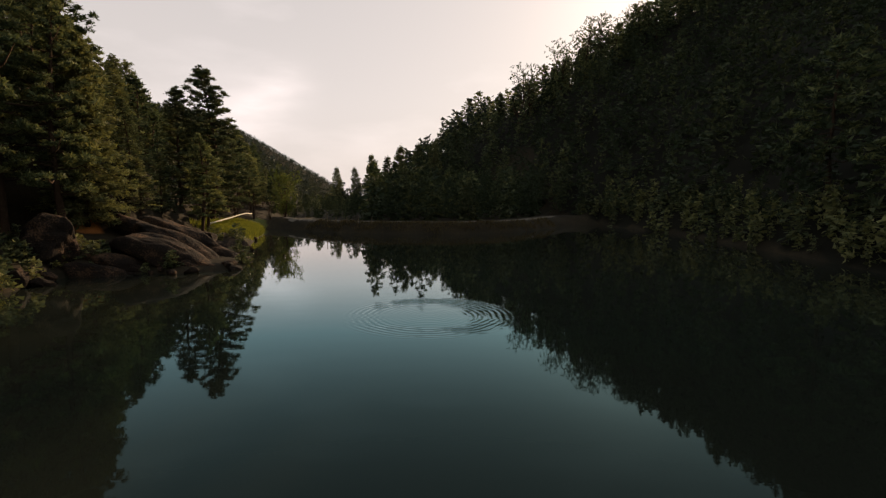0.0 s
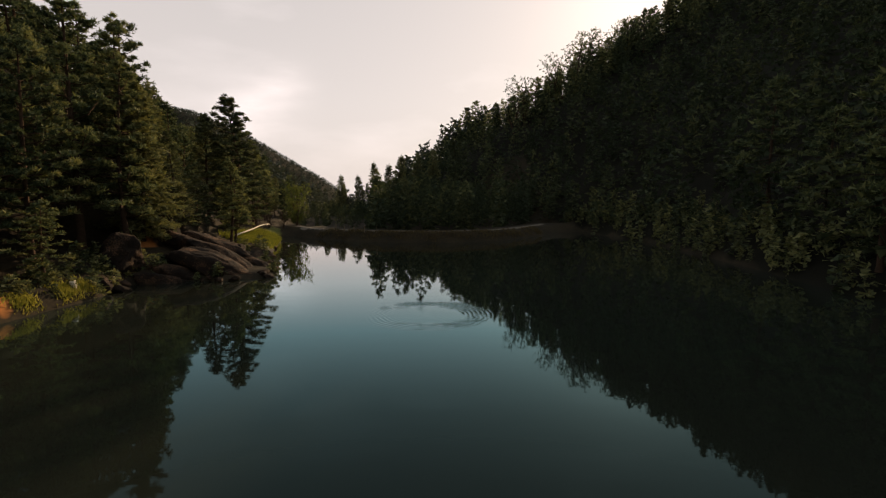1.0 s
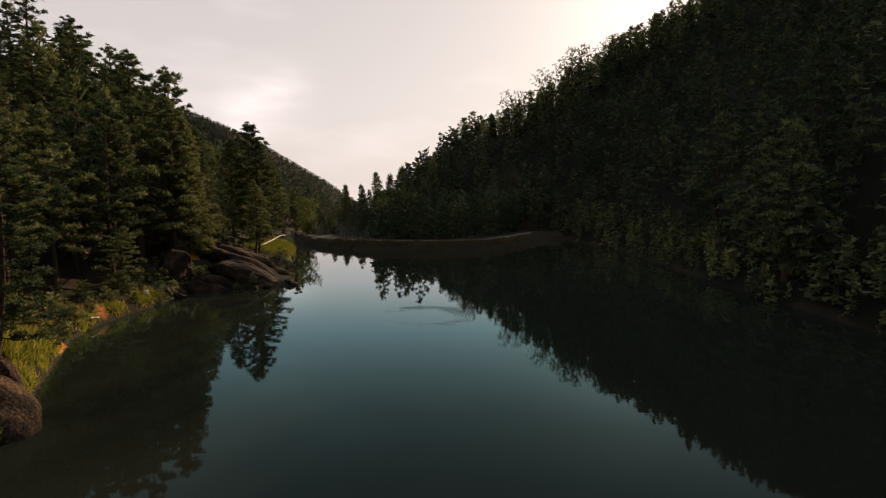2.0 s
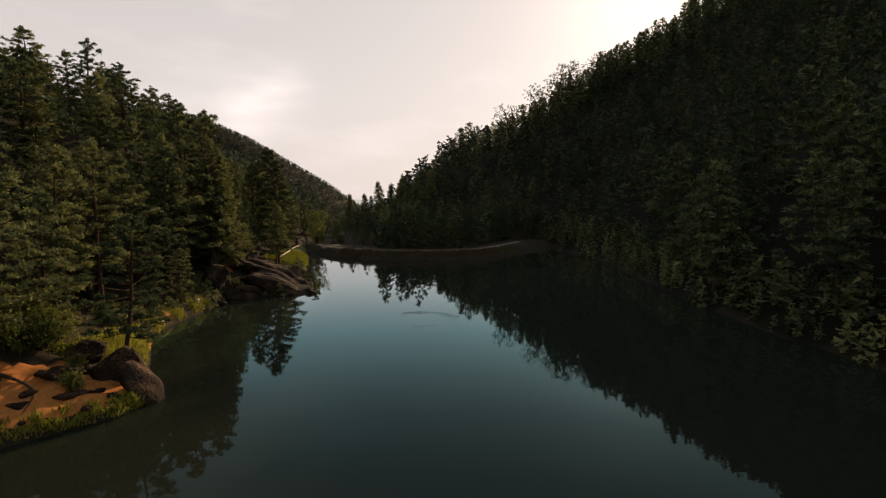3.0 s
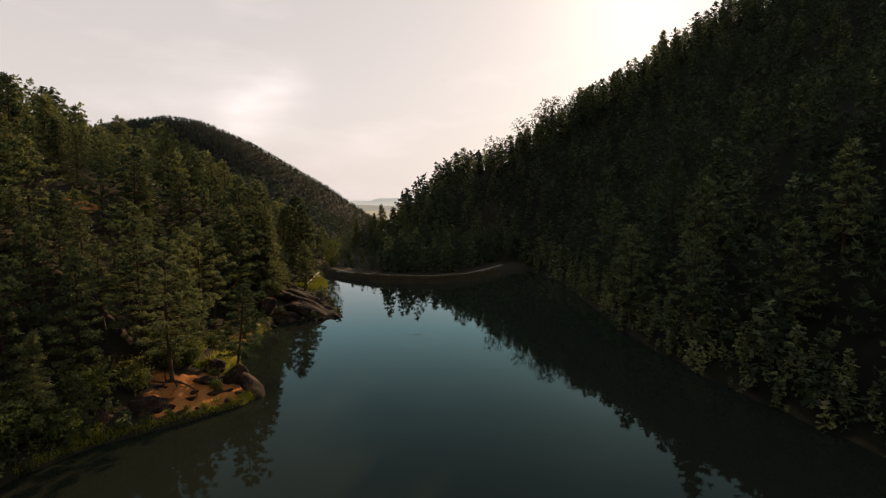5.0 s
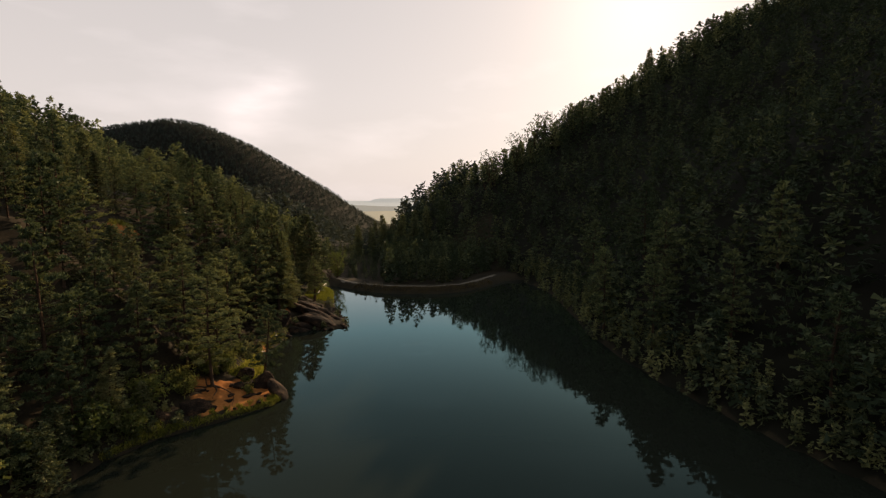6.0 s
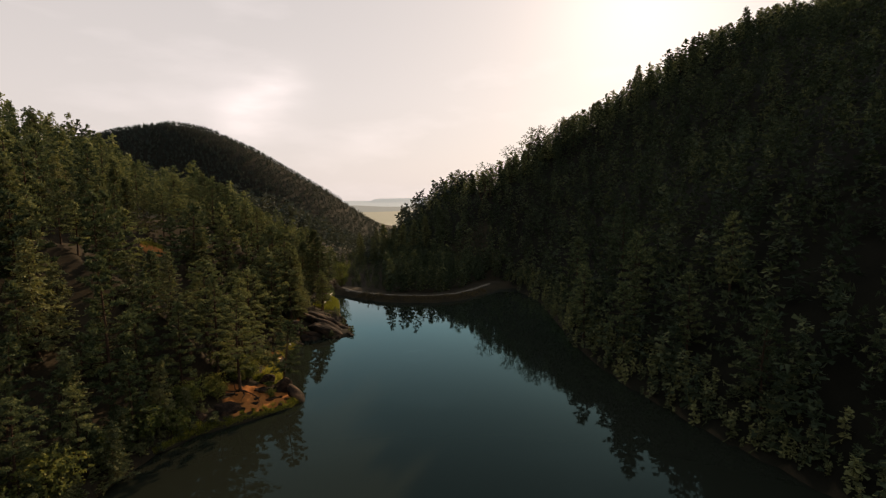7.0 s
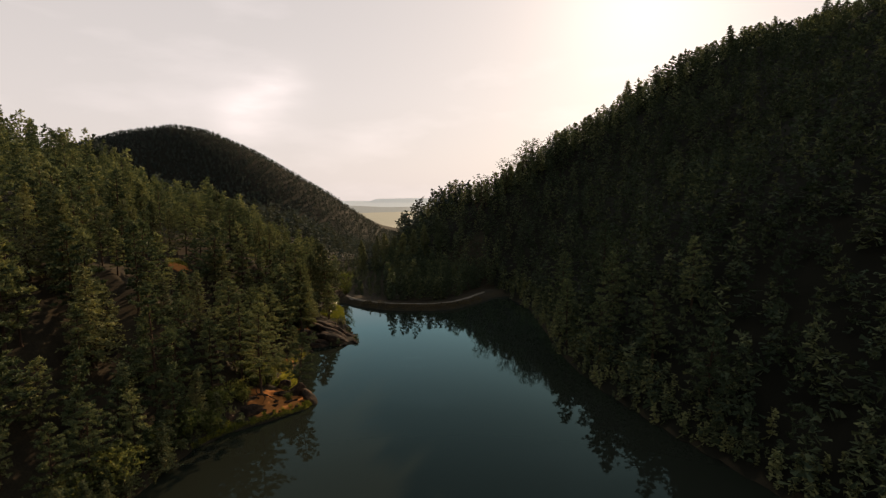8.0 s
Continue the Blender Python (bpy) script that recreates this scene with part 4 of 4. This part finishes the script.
boulder(10, -14.0, 2.6, 0.62, (1.5, 0.8, 0.62), (0, 44, -12), "smooth leaning granite boulder standing in the water", rough=0.05, joints=5)
boulder(11, -17.9, 4.4, 1.9, (1.0, 0.8, 0.8), (0, 0, 40))
boulder(12, -19.9, -2.6, 0.75, (1.7, 1.0, 1.4), (0, 0, 30), "dark eroded rock under the dirt bank")
boulder(13, -22.4, -4.6, 0.9, (1.2, 0.9, 1.0), (0, 0, 10))
boulder(14, -17.2, 1.4, 1.7, (0.8, 0.5, 0.5), (0, 0, 25))

# low dark rocks added to stand for the shadow lines of gullies
for n, (x, y, turn) in enumerate(((-17.7, -0.6, 35), (-16.4, 0.7, 40), (-20.9, -0.4, 45), (-17.0, 2.4, 60))):
    boulder(60 + n, x, y, land_at(x, y) - 0.04, (0.8 + 0.2 * (n % 3), 0.26, 0.28), (-10, 6, turn), "low dark rock added in place of a gully shadow on the orange dirt", "ledges on the point")


# ---- dam road and posts ----
def ribbon(name, line, width, lift, mat, label, category):
    verts, faces = [], []
    for i, p in enumerate(line):
        a, b = Vector(line[max(i - 1, 0)]), Vector(line[min(i + 1, len(line) - 1)])
        n = (b - a).normalized()
        for k in (-1, -0.4, 0.4, 1):
            x, y = p[0] - n.y * width * k, p[1] + n.x * width * k
            verts.append((x, y, land_at(x, y) + lift * (1 if abs(k) < 1 else -1.5)))
    for i in range(len(line) - 1):
        for j in range(3):
            a = i * 4 + j
            faces.append((a, a + 4, a + 5, a + 1))
    return tagged(new(name, mesh_of(name, verts, faces, mat, True)), label, category, kind="structure")


ribbon("dam_road", [(-21, 70.5), (-18.6, 67), (-15.6, 64.2), (-11.5, 61.8), (-7, 60.3), (1, 59.6), (6.8, 62), (11.5, 68), (15.5, 74.5)], 0.7, 0.05, GRAVEL, "pale gravel track along the dam crest", "road")


def thin_post(x, y, h, lean):
    bm = bmesh.new()
    bmesh.ops.create_cone(bm, cap_ends=True, segments=8, radius1=0.045, radius2=0.035, depth=h + 0.6)
    bmesh.ops.translate(bm, verts=bm.verts, vec=(0, 0, (h - 0.6) / 2))
    me = bpy.data.meshes.new("post")
    bm.to_mesh(me)
    bm.free()
    me.materials.append(WOOD)
    ob = tagged(new("post", me), "thin weathered wooden post on the dam crest", "post", "posts by the dam")
    ob.matrix_world = pose(x, y, land_at(x, y), lean, lean * 0.6, 0)


for x, y, h, lean in ((-12.4, 61.2, 0.85, 3), (-11.0, 60.4, 0.7, -4), (-9.6, 59.8, 0.8, 2), (-8.0, 59.2, 0.7, 5), (-13.6, 62.0, 1.0, -3)):
    thin_post(x, y, h, lean)


# ---- fallen wood ----
def log_thing(name, line, radii, mat, label, category="log"):
    verts, tris = [], []
    tube(line, radii, 9, verts, tris)
    n = len(line) * 9
    tris += [(0, j + 1, j) for j in range(1, 8)] + [(n - 9, n - 9 + j, n - 8 + j) for j in range(1, 8)]
    return tagged(new(name, mesh_of(name, verts, tris, mat, True)), label, category)


log_thing("fallen_log", [(x, y, max(land_at(x, y) + 0.1, z)) for x, y, z in ((-20.8, 46.6, 1.72), (-20.7, 49.0, 1.9), (-20.72, 51.6, 2.06), (-20.85, 54.2, 2.24), (-20.9, 56.2, 2.3), (-20.95, 58.0, 2.2))], [0.075, 0.07, 0.065, 0.058, 0.05, 0.03], DEAD,
          "long bleached fallen log lying across the grassy bank")
log_thing("tree_stump", [(-20.3, 22.3, 0.0), (-20.27, 22.3, 0.5), (-20.3, 22.32, 0.9), (-20.32, 22.3, 1.15)], [0.3, 0.2, 0.18, 0.17], DEAD, "upright weathered tree stump at the water's edge", "stump")
log_thing("driftwood", [(-20.6, 15.6, 0.5), (-20.4, 16.2, 0.62), (-20.2, 16.9, 0.5)], [0.06, 0.07, 0.03], DEAD, "short bleached piece of driftwood on the bank", "driftwood")


# ---- grass ----
def grass(name, spots, per, height, mat, label):
    """Bent blades in tufts round the spots (x, y, radius)."""
    g = np.random.RandomState(len(spots) + per)
    vs = []
    for x, y, r in spots:
        n = int(per * r * r)
        px, py = x + g.normal(size=n) * r * 0.5, y + g.normal(size=n) * r * 0.5
        ok = outside(LAKE, px, py) > 0.02
        px, py = px[ok], py[ok]
        pz = land(px, py)
        h = height * g.uniform(0.4, 1.2, len(px))
        a = g.uniform(0, 6.28, len(px))
        lean = g.normal(size=(len(px), 2)) * 0.35 * h[:, None]
        w = 0.03 + 0.02 * g.uniform(size=len(px))
        base = np.stack([px, py, pz - 0.03], 1)
        side = np.stack([np.cos(a) * w, np.sin(a) * w, a * 0], 1)
        vs.append(np.stack([base - side, base + side, base + np.stack([lean[:, 0], lean[:, 1], h], 1)], 1).reshape(-1, 3))
    v = np.concatenate(vs)
    return tagged(new(name, fast_mesh(name, v, np.arange(len(v)).reshape(-1, 3), mat)), label, "grass", kind="stuff")


bank = [(p[0] + (q[0] - p[0]) * u - 0.3, p[1] + (q[1] - p[1]) * u, 0.75) for p, q in zip(LEFT_SHORE[10:16], LEFT_SHORE[11:17]) for u in (0.1, 0.35, 0.6, 0.85)]
bank = [b for n, b in enumerate(bank) if b[1] < 23.5 and n % 5 in (0, 1, 3)]
grass("bank_grass", bank, 1300, 0.24, GRASS, "yellow-green grass tufts along the low lake bank")
grass("log_bank_grass", [(-19.4 + 0.6 * math.sin(i * 2.1), 47.5 + i * 0.85, 1.3) for i in range(15)] + [(-21.2, 48 + i, 1.2) for i in range(10)], 620, 0.55, GRASS, "sunlit yellow-green grass on the bank below the log")
grass("point_grass", [(-14.0, 1.5, 0.55), (-14.4, 0.9, 0.4), (-15.0, 0.2, 0.28), (-15.8, -0.6, 0.25), (-16.5, -1.4, 0.3), (-17.4, -2.1, 0.25), (-18.3, -3.0, 0.3), (-19.4, -4.1, 0.4), (-20.6, -5.2, 0.5), (-21.6, -6.2, 0.7), (-18.4, 5.8, 1.0), (-18.0, 7.2, 1.1), (-18.4, 8.6, 1.0), (-18.9, 10.0, 0.9), (-19.4, 5.0, 0.8), (-22.5, -7.6, 0.9), (-16.5, 1.1, 0.4), (-17.4, 4.6, 0.6), (-20.8, 3.4, 0.6)], 620, 0.42, GRASS,
      "yellow-green grass round the dirt point")
fringe = LEFT_SHORE[5:10]
grass("fringe_grass", [(p[0] + (q[0] - p[0]) * u - 0.12, p[1] + (q[1] - p[1]) * u + 0.14, 0.16) for p, q in zip(fringe, fringe[1:]) for u in np.linspace(0, 0.96, 22)], 1200, 0.26, GRASS, "thin fringe of yellow-green grass along the cut bank")
grass("tall_grass", [(-18.3, 5.9, 0.7), (-18.1, 7.1, 0.8), (-18.5, 8.5, 0.8), (-17.9, 5.2, 0.5)], 900, 0.8, GRASS, "tall sunlit yellow-green grass behind the boulders")
grass("clearing_grass", [(-41.6, 23.6, 0.9), (-40.6, 24.2, 0.7), (-42.0, 22.4, 0.6)], 420, 0.5, GRASS, "sunlit yellow-green grass in the hillside clearing")
grass("dam_grass", [(-15.5 + i * 1.05, float(np.interp(-15.5 + i * 1.05, [-15.5, -11, -7, 1, 8, 14], [62.6, 60.2, 58.7, 58.0, 60.8, 68])) + 0.5 * math.sin(i * 1.7), 1.0) for i in range(29)], 150, 0.3, DRY, "thin dry grass on the earth dam")
for n, (x, y, sc) in enumerate([(-20.4, 5.4, 0.9), (-21.6, 4.4, 1.0), (-22.6, 0.0, 0.9), (-23.6, -4.2, 1.1), (-23.2, -7.6, 1.1), (-25.0, -10.5, 1.3), (-26.0, -14.5, 1.3), 
                                (-26.6, -20.0, 1.4), (-28.0, -24.0, 1.4), (-21.9, 12.0, 0.5), (-16.5, 1.0, 0.42), (-20.9, 2.4, 0.7), (-22.0, 4.9, 1.0), (-20.0, 4.1, 0.6), (-22.9, 3.0, 1.0), (-21.6, -1.2, 0.7), (-17.2, 2.4, 0.4)]):
    plant(f"shrub{n % 2}", x, y, sc, n * 1.3)

# bare roots of the tall pine on the point
point_pine = PROTO["point_pine"]
inv = point_pine.matrix_basis.inverted()
for n, (ang, reach) in enumerate([(-0.35, 3.0), (-0.9, 1.6), (2.8, 1.8), (3.6, 2.2)]):
    verts, tris = [], []
    line = []
    for i in range(6):
        u = i / 5
        a = ang + 0.35 * math.sin(u * 4 + n)
        x, y = -19.8 + math.cos(a) * (0.2 + reach * u), 0.6 + math.sin(a) * (0.2 + reach * u)
        line.append(inv @ Vector((x, y, land_at(x, y) + 0.10 * (1 - u) - 0.02)))
    tube(line, [0.11, 0.08, 0.06, 0.05, 0.035, 0.015], 6, verts, tris)
    part("root", mesh_of("root", verts, tris, BARK, True), point_pine)

# a dead leaning snag on the ridge
verts, tris = [], []
tube([(0, 0, -0.5), (-0.5, 0, 1.5), (-1.3, 0.1, 3.6), (-2.0, 0.1, 5.2)], [0.2, 0.17, 0.12, 0.04], 7, verts, tris)
tube([(-0.9, 0, 2.6), (-0.2, 0.1, 3.4), (0.2, 0.1, 4.3)], [0.08, 0.05, 0.02], 5, verts, tris)
tube([(-1.3, 0.1, 3.6), (-1.9, 0.3, 3.9), (-2.3, 0.3, 4.5)], [0.06, 0.04, 0.015], 5, verts, tris)
snag = tagged(new("dead_snag", mesh_of("dead_snag", verts, tris, BARK, True)), "leaning dead tree trunk on the ridge", "dead tree")
snag.matrix_world = pose(18.0, 126, land_at(18.0, 126), 0, 0, 0)

# stones along the water's edge
stone_meshes = [rock_mesh(40 + i, (0.3, 0.24, 0.2), 3) for i in range(5)]
edge = np.random.RandomState(21)
for n in range(40):
    k = int(edge.choice([14, 15, 16, 17, 18, 19, 20, 21]))
    p, q, u = LEFT_SHORE[k], LEFT_SHORE[k + 1], edge.uniform()
    x, y = p[0] + (q[0] - p[0]) * u + edge.uniform(-0.5, 0.25), p[1] + (q[1] - p[1]) * u + edge.uniform(-0.3, 0.3)
    ob = tagged(new("stone", stone_meshes[n % 5]), "small weathered stone at the water's edge", "stone", "shore stones")
    sc = edge.uniform(0.5, 1.6)
    ob.matrix_world = Matrix.Translation((x, y, max(land_at(x, y), -0.08) + 0.04 * sc)) @ Matrix.Rotation(edge.uniform(0, 6.28), 4, "Z") @ Matrix.Diagonal((sc, sc, sc, 1))
for n in range(13):
    a, r = edge.uniform(0, 6.28), edge.uniform(0.6, 4.2)
    x, y = -18.4 + math.cos(a) * r, 0.2 + math.sin(a) * r * 0.8
    if float(outside(LAKE, np.array([x]), np.array([y]))[0]) < 0.3:
        continue
    ob = tagged(new("stone", stone_meshes[n % 5]), "loose stone lying on the orange dirt", "stone", "stones on the point")
    sc = edge.uniform(0.3, 1.1)
    ob.matrix_world = Matrix.Translation((x, y, land_at(x, y) + 0.05 * sc)) @ Matrix.Rotation(edge.uniform(0, 6.28), 4, "Z") @ Matrix.Diagonal((sc, sc, sc, 1))
